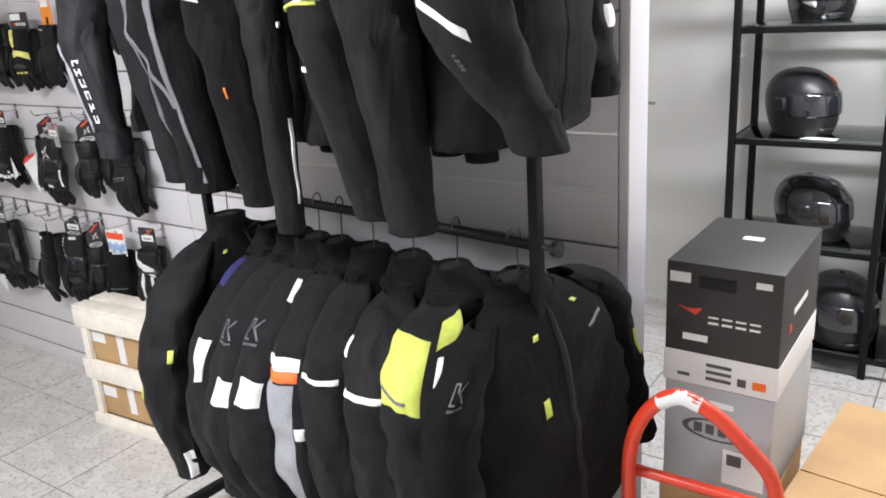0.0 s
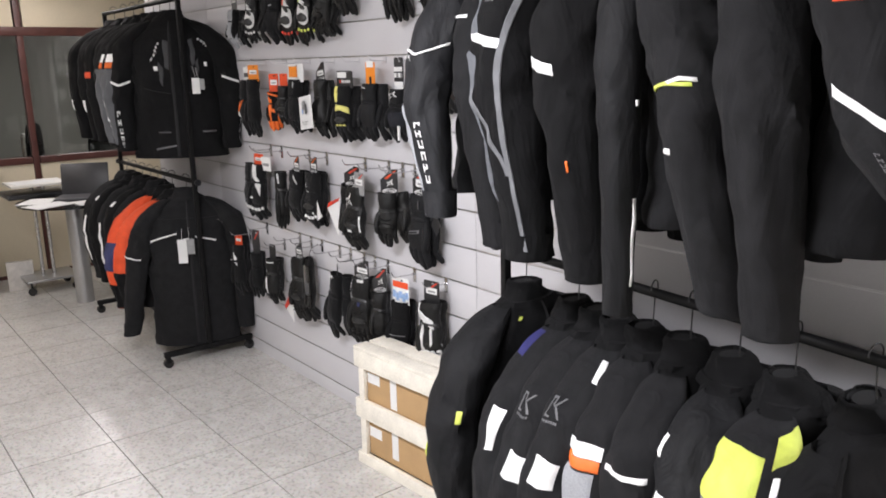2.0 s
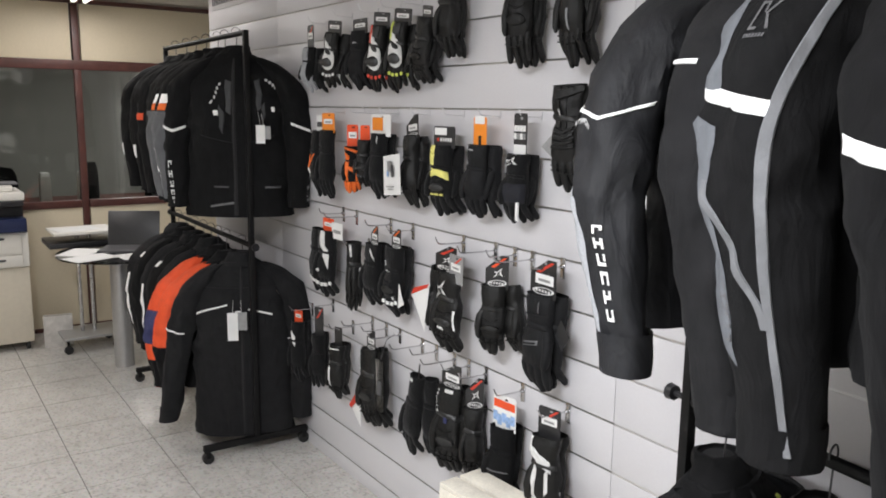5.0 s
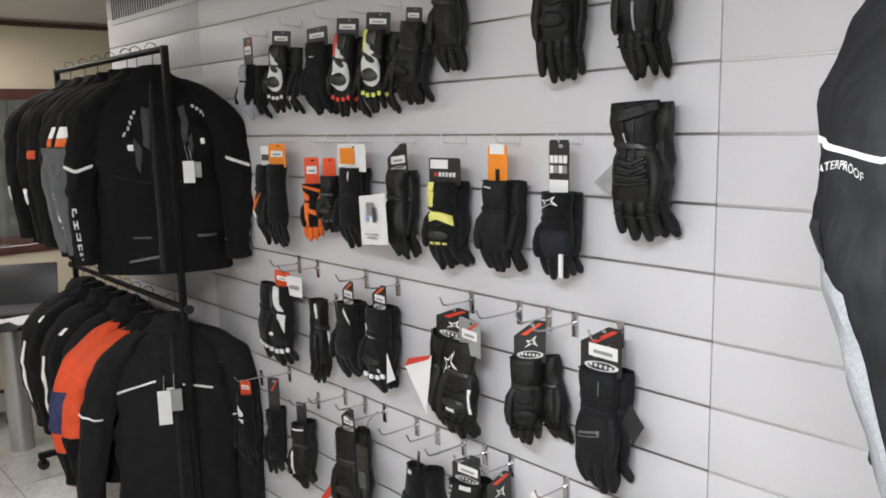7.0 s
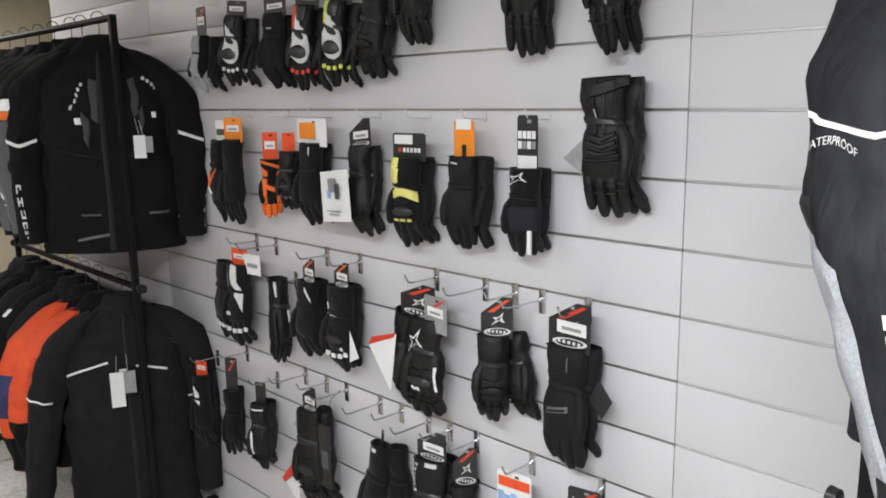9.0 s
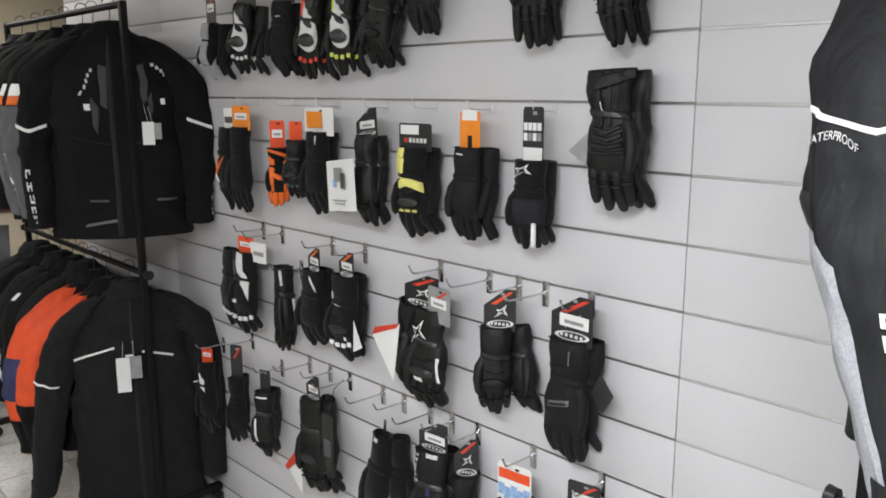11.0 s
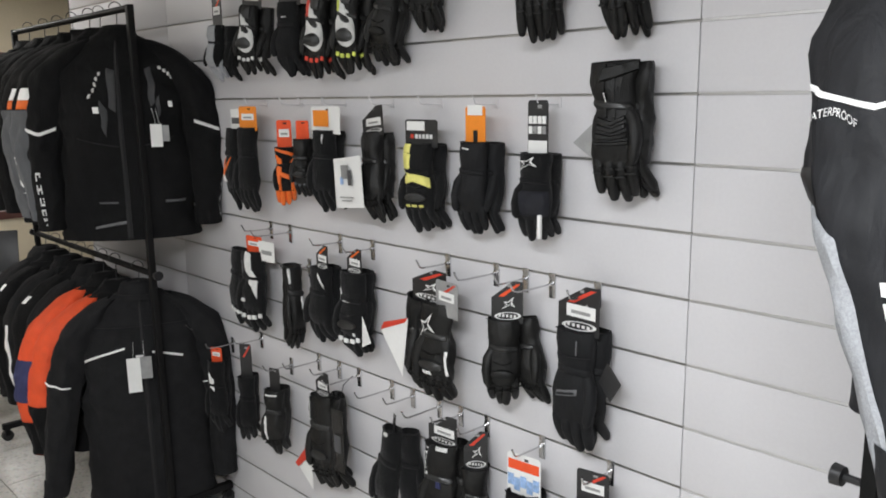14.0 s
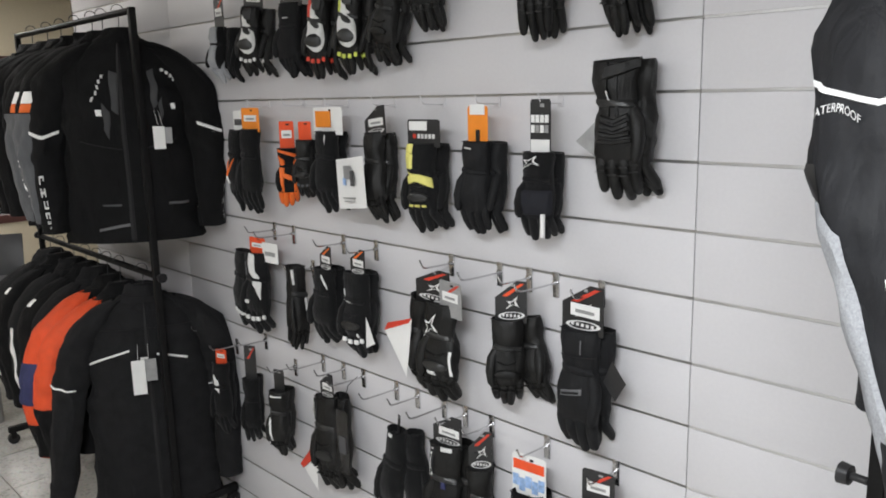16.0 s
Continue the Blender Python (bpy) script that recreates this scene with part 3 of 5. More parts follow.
        part("cuff", cuff.mesh(20, 5), sleeve_cloth if sleeve_cloth is not RED_ORANGE else CLOTH, arm_ob)

        def turned(b, s=s):
            return -b if s > 0 else 180 + b

        def level(d):
            """The place along the sleeve that lies d metres below the collar."""
            if not deep:
                return d
            for k in range(7):
                if d <= drops[k + 1] or k == 6:
                    return min(0.999, max(0.0, (k + (d - drops[k]) / (drops[k + 1] - drops[k])) / 7))
        for side, b0, b1, v0, v1, mat, *more in sleeve:
            if side in (s, 0):
                v0, v1 = level(v0), level(v1)
                part("reflective_band" if mat is REFLECT else "sleeve_panel", limb.patch(turned(b0), turned(b1), v0, v1, *more), mat, arm_ob, "bright reflective band" if mat is REFLECT else "")
        if s < 0:
            for width, mat, path in tapes:
                part("sleeve_tape", limb.ribbon([(180 + b, level(d)) for b, d in path], width), mat, arm_ob, "grey tape sewn along the sleeve")
        for side, b, v0, v1, count, width, mat in marks:
            if side == s:
                v0, v1 = level(v0), level(v1)
                part("sleeve_print", limb.line_of_marks(turned(b), v0, v1, count, width), mat, arm_ob, "row of pale printed marks")
        if s < 0:
            near = limb
    for a0, a1, v0, v1, mat, *more in body:
        part("reflective_patch" if mat is REFLECT else "panel", skin.patch(a0, a1, v0, v1, *more), mat, trunk)
    part("zip", skin.patch(-91.3, -88.7, 0.05, 0.99, 0, 0, 1.0, 0.004, 2, 24), zip_mat or LINING, trunk)
    for x, y, z, w, h, mat in tags:
        tag = part("price_tag", card(x - w / 2, x + w / 2, t + z - h, t + z, y), mat, j, "hanging price tag")
        part("tag_print", card(x - w * 0.3, x + w * 0.3, t + z - h * 0.55, t + z - h * 0.4, y - 0.0006, 0.0004), DARK_GREY, tag)
        part("tag_string", tube([(x, y, t + z), (x * 0.9, y + 0.015, t + z + 0.06)], 0.0008, 4), PAPER, tag)
    arc = [(0.0, 0.0, -0.075)] + [(0.022 * math.cos(radians(q)), 0, 0.0 + 0.022 * math.sin(radians(q)) - 0.002) for q in range(-80, 200, 20)]
    hanger = part("hanger", tube(rounded([(-0.15 * wide, 0, t - 0.125), (-0.08 * wide, 0, t - 0.09), (0, 0, t - 0.03), (0.08 * wide, 0, t - 0.09), (0.15 * wide, 0, t - 0.125)]), 0.009, 8), DARK_PLASTIC, j)
    part("hook", tube([(0, 0, t - 0.03)] + arc, 0.0019, 6), WIRE, hanger, "bent steel hanger hook")
    return j, near, level


def on_rail(a, b, x, z, turn=0.0):
    """Pose of a hanger on the rail from a to b, at the place x along the world's x; the jacket's front looks along the rail."""
    d = Vector((b[0] - a[0], b[1] - a[1]))
    f = (x - a[0]) / d.x
    base = math.degrees(math.atan2(d.y, d.x))
    return pose(x, a[1] + f * d.y, z + 0.0125, 0, 0, 90 + base + turn)


def aim(a, b, z, hook_x, sleeve_x, sleeve_y, wide=1.0):
    """Pose and sleeve spread of a jacket that hangs at hook_x and reaches with its aisle-side sleeve to a place."""
    hook_y = a[1] + (hook_x - a[0]) / (b[0] - a[0]) * (b[1] - a[1])
    reach = Vector((hook_x - sleeve_x, hook_y - sleeve_y))
    turn = math.degrees(math.atan2(reach.y, reach.x))
    return dict(m=pose(hook_x, hook_y, z + 0.0125, 0, 0, turn), spread=max(0.0, reach.length - 0.235 * wide - 0.025 * wide), wide=wide)


def far_low(x, turn=0.0):
    return on_rail(FAR_A, FAR_B, x, FAR_LOW, turn)


def far_top(x, turn=0.0):
    return on_rail(FAR_A, FAR_B, x, FAR_TOP, turn)


W = REFLECT
# lower tier of the nearer rail: hook, then where the aisle-side sleeve hangs
def low(hook_x, sleeve_x, sleeve_y, wide=1.08):
    return dict(aim(NEAR_A, NEAR_B, NEAR_LOW, hook_x, sleeve_x, sleeve_y, wide), drop=0.035, deep=True)


jacket("black riding jacket with small yellow tabs on a low rail", cloth=CLOTH, sleeve_cloth=SHELL, seed=1, arm=0.66, elbow=0.03, **low(0.59, 0.605, -0.66),
       body=[(-128, -122, 0.19, 0.225, FLUO), (-60, -53, 0.2, 0.24, FLUO)], sleeve=[(-1, 48, 60, 0.285, 0.318, FLUO), (-1, -40, -26, 0.40, 0.435, FLUO), (-1, 40, 74, 0.595, 0.68, W)])
jacket("dark jacket with violet-blue shoulders and a white sleeve flash", cloth=CLOTH, sleeve_cloth=CLOTH2, seed=2, **low(0.83, 0.895, -0.71),
       sleeve=[(-1, -64, -22, 0.052, 0.10, PURPLE_CLOTH, 0, 0, 0.8), (-1, -24, 12, 0.198, 0.30, W, 0, 0.0, 0.45)])
for k, (hx, sx) in enumerate(((0.93, 1.0), (1.02, 1.095))):
    jacket("charcoal riding jacket with a white reflective sleeve patch and faint emblem", cloth=CLOTH, sleeve_cloth=CLOTH2, seed=3 + k, **low(hx, sx, -0.73),
           sleeve=[(-1, -18, 32, 0.268 - 0.02 * k, 0.325 - 0.018 * k, W, 0.006)] + ([(-1, 22, 42, 0.064, 0.098, W, 0.006)] if k else []), marks=[(-1, -16, 0.145 - 0.015 * k, 0.19 - 0.015 * k, 1, 15, DULL_PRINT)], body=[(-132, -122, 0.17, 0.24, W)] if k else ())
jacket("black jacket with orange piping, white band and pale grey lower sleeve", cloth=CLOTH, sleeve_cloth=CLOTH2, seed=6, **low(1.11, 1.195, -0.70),
       sleeve=[(-1, -56, 20, 0.184, 0.212, W), (-1, -54, 18, 0.213, 0.236, ORANGE), (-1, -60, 12, 0.24, 0.62, MESH_GREY, 0.0, 0.0, 0.75), (-1, 13, 31, 0.335, 0.366, W)], body=[(-126, -108, 0.02, 0.12, GREY_CLOTH)])
jacket("charcoal jacket with a thin white sleeve stripe", cloth=CLOTH, sleeve_cloth=CLOTH2, seed=7, **low(1.23, 1.30, -0.71), sleeve=[(-1, -48, 34, 0.202, 0.214, W)], body=[(-150, -143, 0.34, 0.37, W)])
jacket("black softshell jacket with a white sleeve stripe", cloth=CLOTH, sleeve_cloth=SHELL, seed=8, **low(1.37, 1.435, -0.71), sleeve=[(-1, -46, 34, 0.205, 0.218, W, 0.003), (-1, -64, -50, 0.115, 0.15, W)])
jacket("black jacket with a large fluorescent yellow elbow panel", cloth=CLOTH, sleeve_cloth=CLOTH2, seed=9, bulk=1.1, **low(1.51, 1.55, -0.69),
       sleeve=[(-1, -56, 26, 0.080, 0.200, FLUO, 0.008, 0.010), (-1, 38, 96, 0.060, 0.090, FLUO, -0.020), (-1, 44, 54, 0.115, 0.168, W), (-1, -54, 10, 0.176, 0.182, STRIPE_GREY, 0.010, 0, 1, 0.006)])
jacket("dark grey softshell jacket with small yellow tabs, facing the aisle", cloth=CLOTH, seed=10, sway=-9, thick=0.95, **low(1.675, 1.60, -0.78, 1.28),
       body=[(-66, -60, 0.20, 0.24, FLUO), (-106, -102, 0.26, 0.30, FLUO), (-106, -102, 0.55, 0.60, FLUO), (-72, -52, 0.40, 0.412, DULL_PRINT, -0.01)],
       sleeve=[(1, 60, 72, 0.30, 0.38, FLUO)], marks=[(-1, 44, 0.105, 0.15, 1, 12, DULL_PRINT)])

# upper tier of the nearer rail
def high(hook_x, sleeve_x, sleeve_y, wide=1.0):
    return dict(aim(NEAR_A, NEAR_B, NEAR_TOP, hook_x, sleeve_x, sleeve_y, wide), drop=0.03, deep=True)


end_jacket, limb, level = jacket("black jacket with pale mesh sleeve back and a white chevron band", cloth=NYLON, seed=11, arm=0.70, long=0.70, elbow=0.0, bulk=1.15, thick=0.55, swing=0.05, kick=0.03, taper=0.85, **high(0.565, 0.540, -0.65),
       sleeve=[(-1, -64, 18, 0.300, 0.3065, W, 0.014), (-1, 18, 84, 0.298, 0.3045, W, -0.016), (-1, -100, -18, 0.42, 0.72, MESH_GREY, 0.05), (-1, -88, -48, 0.38, 0.425, RUBBER)], marks=[(-1, 24, 0.49, 0.645, 6, 8, PRINT)])
word = lettering("WATERPROOF", 0.0125)
ends = [v.co.x for v in word.verts]
for v in word.verts:
    f = v.co.x / max(ends)
    v.co = limb.at(180 - 44 + 50 * f, level(0.334 - 0.012 * math.sin(math.pi * f) - v.co.y), 0.004)
part("sleeve_word", word, PRINT, [c for c in end_jacket.children if c.name.startswith("sleeve")][0], "white printed word below the band")
jacket("plain black riding jacket with a thin pale arm stripe", cloth=CLOTH2, seed=12, arm=0.775, **high(0.70, 0.735, -0.60), sleeve=[(-1, -40, -4, 0.222, 0.230, W)])
jacket("black and grey touring jacket with broad reflective band", cloth=CLOTH, seed=13, arm=0.79, bulk=1.28, elbow=0.03, swing=-0.01, **high(0.83, 0.855, -0.60),
       sleeve=[(-1, -110, -34, 0.09, 0.27, SLATE, 0.02), (-1, -110, -30, 0.30, 0.62, SLATE, 0.03, 0, 0.8), (-1, -60, 26, 0.272, 0.296, W, 0.016)],
       tapes=[(11, STRIPE_GREY, [(46, 0.075), (38, 0.163), (26, 0.29), (22, 0.41), (18, 0.55), (26, 0.68), (34, 0.78)]), (12, STRIPE_GREY, [(-38, 0.40), (-30, 0.455), (-10, 0.53), (8, 0.58), (14, 0.61)])],
       marks=[(-1, -8, 0.15, 0.20, 1, 9, DULL_PRINT), (-1, -40, 0.56, 0.64, 6, 4, DULL_PRINT)])
jacket("black textile jacket with white chest flash and orange tab", cloth=CLOTH, seed=14, arm=0.80, bulk=1.08, **high(0.99, 1.05, -0.63), sleeve=[(-1, -60, 4, 0.334, 0.360, W, 0.014), (-1, 6, 12, 0.56, 0.588, ORANGE)])
jacket("slim black jacket with white piping at the cuff", cloth=SHELL, seed=15, arm=0.84, bulk=0.70, thick=0.8, swing=-0.035, **high(1.13, 1.215, -0.68), sleeve=[(-1, 70, 84, 0.62, 0.80, W), (-1, 66, 80, 0.42, 0.44, W), (-1, 60, 78, 0.15, 0.22, W)])
jacket("black jacket with a yellow and white chevron on the arm", cloth=CLOTH2, seed=16, arm=0.78, thick=0.9, bulk=1.05, elbow=0.05, swing=0.08, **high(1.27, 1.325, -0.695), sleeve=[(-1, -55, 20, 0.378, 0.386, FLUO, -0.01, 0.012), (-1, -20, 28, 0.368, 0.3765, W, -0.006, 0.01), (-1, -45, -25, 0.50, 0.515, W)])
jacket("plain charcoal riding jacket with straight cuffs", cloth=CLOTH2, seed=17, arm=0.79, bulk=0.98, elbow=0.01, **high(1.44, 1.545, -0.72), marks=[(-1, 30, 0.10, 0.15, 2, 12, DULL_PRINT)])
jacket("black touring jacket with a broad slanting reflective flash", cloth=CLOTH, sleeve_cloth=CLOTH2, seed=18, arm=0.60, long=0.66, bulk=1.05, elbow=0.02, swing=0.13, **high(1.70, 1.705, -0.76, 1.05),
       sleeve=[(-1, -34, 22, 0.405, 0.424, W, 0.040), (-1, -16, 18, 0.235, 0.262, RED_ORANGE), (1, 55, 100, 0.43, 0.48, W, 0.0)], marks=[(-1, -8, 0.47, 0.50, 4, 4, DULL_PRINT)])

# upper tier of the farther rail
jacket("black touring jacket with grey chest inlays and reflective dots", far_top(-2.255, -30), CLOTH, seed=21, wide=1.04, long=0.80, arm=0.72, drop=0.0, thick=1.0, spread=0.03, bulk=1.05,
       body=[(-109.5, -104.5, 0.608, 0.632, W), (-45.5, -40.5, 0.588, 0.612, W), (-98, -91, 0.43, 0.62, INLAY, 0.01, 0, 0.7), (-105, -98, 0.60, 0.70, INLAY, 0.02, 0, 0.5), (-66, -58, 0.42, 0.60, INLAY, -0.01, 0, 0.8), (-60, -54, 0.58, 0.66, INLAY, -0.02, 0, 0.5),
             (-117, -91, 0.955, 0.961, DULL_PRINT, -0.005), (-61, -35, 0.915, 0.920, DARK_GREY), (-114, -96, 0.915, 0.919, DARK_GREY), (-128, -92, 0.74, 0.745, LINING, 0.02), (-80, -40, 0.74, 0.745, LINING, -0.02)]
            + [(-115 + 2.6 * q, -112.8 + 2.6 * q, 0.555 - 0.027 * q, 0.575 - 0.027 * q, PRINT) for q in range(5)] + [(-49 + 5.4 * q, -45.2 + 5.4 * q, 0.41 + 0.018 * q, 0.432 + 0.018 * q, PRINT) for q in range(7)],
       sleeve=[(-1, 40, 130, 0.55, 0.57, W, 0.0, -0.03), (1, 111, 39, 0.515, 0.535, W, 0.025)], marks=[(-1, 75, 0.74, 0.92, 6, 7, PRINT), (1, 25, 0.78, 0.90, 4, 6, PRINT)], tags=[(0.125, -0.128, -0.36, 0.042, 0.085, PAPER), (0.140, -0.122, -0.365, 0.062, 0.060, TAG_GREY)])
for k, x in enumerate((-2.42, -2.53)):
    jacket("grey-sleeved jacket with white and orange arm bands", far_top(x, -6), CLOTH, seed=22 + k, squeeze=0.13, arm=0.70, drop=0.0, wide=1.0, spread=0.03, sleeve=[(-1, -10, 100, 0.43, 0.93, GREY_CLOTH), (-1, 30, 100, 0.335, 0.385, W), (-1, 30, 100, 0.386, 0.425, ORANGE)] + ([(-1, 42, 78, 0.66, 0.82, W)] if k else []))
for k, x in enumerate((-2.72, -2.90, -3.08, -3.30)):
    jacket("black riding jacket pushed close on a crowded rail", far_top(x, 3 * (-1) ** k), CLOTH, seed=25 + k, squeeze=0.13, arm=0.70, drop=0.0, wide=0.95, spread=0.01, sleeve=[(-1, 0, 40, 0.45, 0.50, RED_ORANGE)] if k == 1 else [(-1, 5, 20, 0.7, 0.76, W)])

# lower tier of the farther rail
jacket("plain black jacket with fine white chest and arm piping", far_low(-2.265, -24), CLOTH2, seed=31, wide=1.04, long=0.92, arm=0.80, drop=0.0, thick=0.95, spread=0.025, kick=0.09, bulk=1.05,
       body=[(-160, -106, 0.568, 0.579, W, -0.030), (-96, -90, 0.578, 0.588, W), (-84, -52, 0.583, 0.594, W, 0.018), (-170, -20, 0.42, 0.424, LINING)], sleeve=[(-1, 12, 108, 0.53, 0.541, W, 0.015), (1, 180, 125, 0.60, 0.611, W, -0.02), (1, 150, 128, 0.68, 0.74, PRINT, 0.0, 0.02, 0.6)], tags=[(-0.04, -0.16, -0.26, 0.05, 0.14, PAPER), (0.0, -0.155, -0.26, 0.055, 0.09, TAG_GREY)])
jacket("orange and navy riding jacket between black ones", far_low(-2.50, -2), CLOTH, RED_ORANGE, seed=32, squeeze=0.14, drop=0.03, arm=0.66, wide=1.05, sleeve=[(-1, -90, 100, 0.64, 0.99, CLOTH)])
jacket("orange riding jacket with dark sleeves", far_low(-2.64, 2), CLOTH, RED_ORANGE, seed=33, squeeze=0.19, drop=0.02, arm=0.66, wide=1.05, spread=0.075, sleeve=[(-1, -30, 100, 0.42, 0.66, BLUE_CLOTH), (-1, -90, 100, 0.76, 0.99, CLOTH)])
for k, x in enumerate((-2.76, -2.90, -3.06, -3.24, -3.40)):
    jacket("black riding jacket with white sleeve piping on a crowded rail", far_low(x, 2 * (-1) ** k), CLOTH if k % 2 else CLOTH2, seed=34 + k, squeeze=0.13, arm=0.66, wide=0.95, spread=0.01, sleeve=[(-1, 12, 26, 0.38, 0.78, W)] if k % 2 == 0 else [(-1, 0, 20, 0.2, 0.24, W)])


# ---- gloves on the slatted wall ----


def display_hook(x, z, reach=0.15, clear=False):
    """A metal peg in a groove of the slatted wall."""
    h = thing("display_hook", "pale plastic display hook in a groove of the slatted wall" if clear else "chromed display hook with back plate in a wall groove", "hook", pose(x, 0, z), "display hooks on the wall")
    mat = SLAT if clear else CHROME
    part("plate", box(-0.010, 0.010, -0.004, 0.0, -0.060, 0.006, 0.001) if not clear else box(-0.008, 0.008, -0.003, 0.0, -0.030, -0.004, 0.001), mat, h)
    part("rod", tube(rounded([(0, -0.003, -0.022), (0, -reach * 0.5, -0.021), (0, -reach * 0.9, -0.018), (0, -reach, -0.006), (0, -reach - 0.006, 0.006)], 3), 0.0016 if clear else 0.0027, 7), mat, h)
    if not clear:
        part("collar", tube([(0, -0.0035, -0.022), (0, -0.012, -0.022)], 0.006, 10), mat, h)
    return h


def oval(skin, cx, cv, rx, rv, lift, slant=0.0, inner=0.0):
    """A rounded piece on a glove's back: cx and rx in half widths, cv and rv along its length; inner leaves a hole."""
    bm = bmesh.new()

    def spot(f, q, up):
        px = cx + rx * f * math.cos(q)
        a = -math.degrees(math.acos(max(-0.98, min(0.98, px))))
        return bm.verts.new(skin.at(a, cv + rv * f * math.sin(q) + slant * (px - cx), up))
    rings = [[spot(f, 2 * math.pi * i / 20, lift * h) for i in range(20)] for f, h in ((1.0, 0.1), (0.86, 0.75), (max(inner, 0.45), 1.0))]
    for r, s in zip(rings, rings[1:]):
        for i in range(20):
            bm.faces.new((r[i], r[(i + 1) % 20], s[(i + 1) % 20], s[i]))
    if not inner:
        bm.faces.new(rings[-1])
    return bm


def one_glove(pair, w, length, mat, thumb, m, seed, patches=(), stripes=None, guard=None, cuff=1.0, cuff_mat=None, finger_mat=None):
    """A glove hanging by its cuff at the origin of m, fingers down, back of the glove to the front (-y)."""
    w = w * 0.80
    k = length * 0.69
    hide = mat is LEATHER
    slump = 0.05 * w * math.sin(seed * 2.3)
    rows = [(0, 0.004, 0, w * 0.86 * cuff, 0.021), (0, 0.002, -k * 0.10, w * 0.90 * cuff, 0.025), (slump, 0, -k * 0.26, w * 0.86 * cuff, 0.027), (slump, 0.001, -k * 0.43, w * 0.84, 0.025), (0, -0.002, -k * 0.58, w * 0.92, 0.029), (-slump, -0.006, -k * 0.78, w * 0.99, 0.031), (-slump, -0.007, -k * 0.92, w * 0.97, 0.026), (-slump, -0.004, -k - 0.008, w * 0.90, 0.018)]
    skin = Skin(rows, seed, 0.15 if hide else 0.10, 20.0, 2.2, 0.045 if hide else 0.03)
    g = part("glove", skin.mesh(26, 28), mat, pair)
    g.matrix_basis = m
    for i, (fx, fl) in enumerate(((-0.70, 0.78), (-0.245, 0.96), (0.225, 1.0), (0.67, 0.86))):
        if thumb < 0:
            fx = -fx
        r = w * 0.285 * (0.9 if i == 0 else 1.0)
        z0, fl = -k + 0.03, fl * length * 0.295 + 0.03
        curl = 0.016 + 0.012 * math.sin(seed * 3 + i * 1.7)
        side = 0.06 * w * math.sin(seed * 5 + i * 2) - 0.04 * w * fx
        pts = [(fx * w - slump, -0.005, z0), (fx * w - slump + side * 0.2, -0.011, z0 - fl * 0.30), (fx * w - slump + side * 0.45, -0.010, z0 - fl * 0.46), (fx * w - slump + side * 0.7, -0.004 + curl * 0.4, z0 - fl * 0.66), (fx * w - slump + side, curl, z0 - fl * 0.86), (fx * w - slump + side, curl * 1.25, z0 - fl * 0.97), (fx * w - slump + side, curl * 1.3, z0 - fl)]
        bm = tube(pts, [r * 0.88, r * 1.04, r * 0.93, r * 0.98, r * 0.86, r * 0.58, r * 0.2], 10)
        finger = part("finger", bm, finger_mat or mat, g)
        if stripes:
            q = pts[2]
            part("finger_stripe", box(q[0] - r * 0.55, q[0] + r * 0.55, q[1] - r * 1.12, q[1] - r * 0.55, q[2] - length * 0.030, q[2] + length * 0.022, 0.003), stripes, finger)
        elif hide:
            for f in (0.38, 0.52):
                part("stretch_seam", box(pts[1][0] - r * 0.7, pts[1][0] + r * 0.7, -0.012 - r * 1.02, -0.012 - r * 0.5, z0 - fl * f - 0.002, z0 - fl * f + 0.002, 0.001), mat, finger)
    part("thumb", tube([(thumb * w * 0.52, -0.004, -k * 0.46), (thumb * w * 0.82, -0.016, -k * 0.62), (thumb * w * 0.92, -0.026, -k * 0.80), (thumb * w * 0.84, -0.032, -k * 0.97), (thumb * w * 0.80, -0.033, -k * 1.03)], [w * 0.26, w * 0.32, w * 0.28, w * 0.23, w * 0.09], 10), mat, g)
    for a0, a1, v0, v1, pm, *more in patches:
        part("panel", skin.patch(a0, a1, v0, v1, *more), pm, g)
    if guard:
        part("knuckle_guard", skin.patch(-124, -56, 0.64, 0.66, 0, -0.03, 0.9, 0.004, 10, 3), mat, g)
        part("knuckle_guard", oval(skin, 0.0, 0.765, 0.66, 0.075, 0.011), guard, g)
    if cuff_mat:
        part("cuff", Skin([(0, 0, 0.002, w * 0.95 * cuff, 0.027), (0, 0, -k * 0.16, w * 0.95 * cuff, 0.029)], seed, 0.04, 16, 2.3).mesh(18, 3), cuff_mat, g)
    part("cuff_hem", skin.patch(-178, -2, 0.005, 0.035, 0.0, 0.0, 1.0, 0.003, 12, 2), mat, g)
    part("strap", skin.patch(-150, -30, 0.40, 0.475, 0.02, 0.0, 1.0, 0.004, 8, 2), RUBBER if hide else mat, g)
    return g, skin


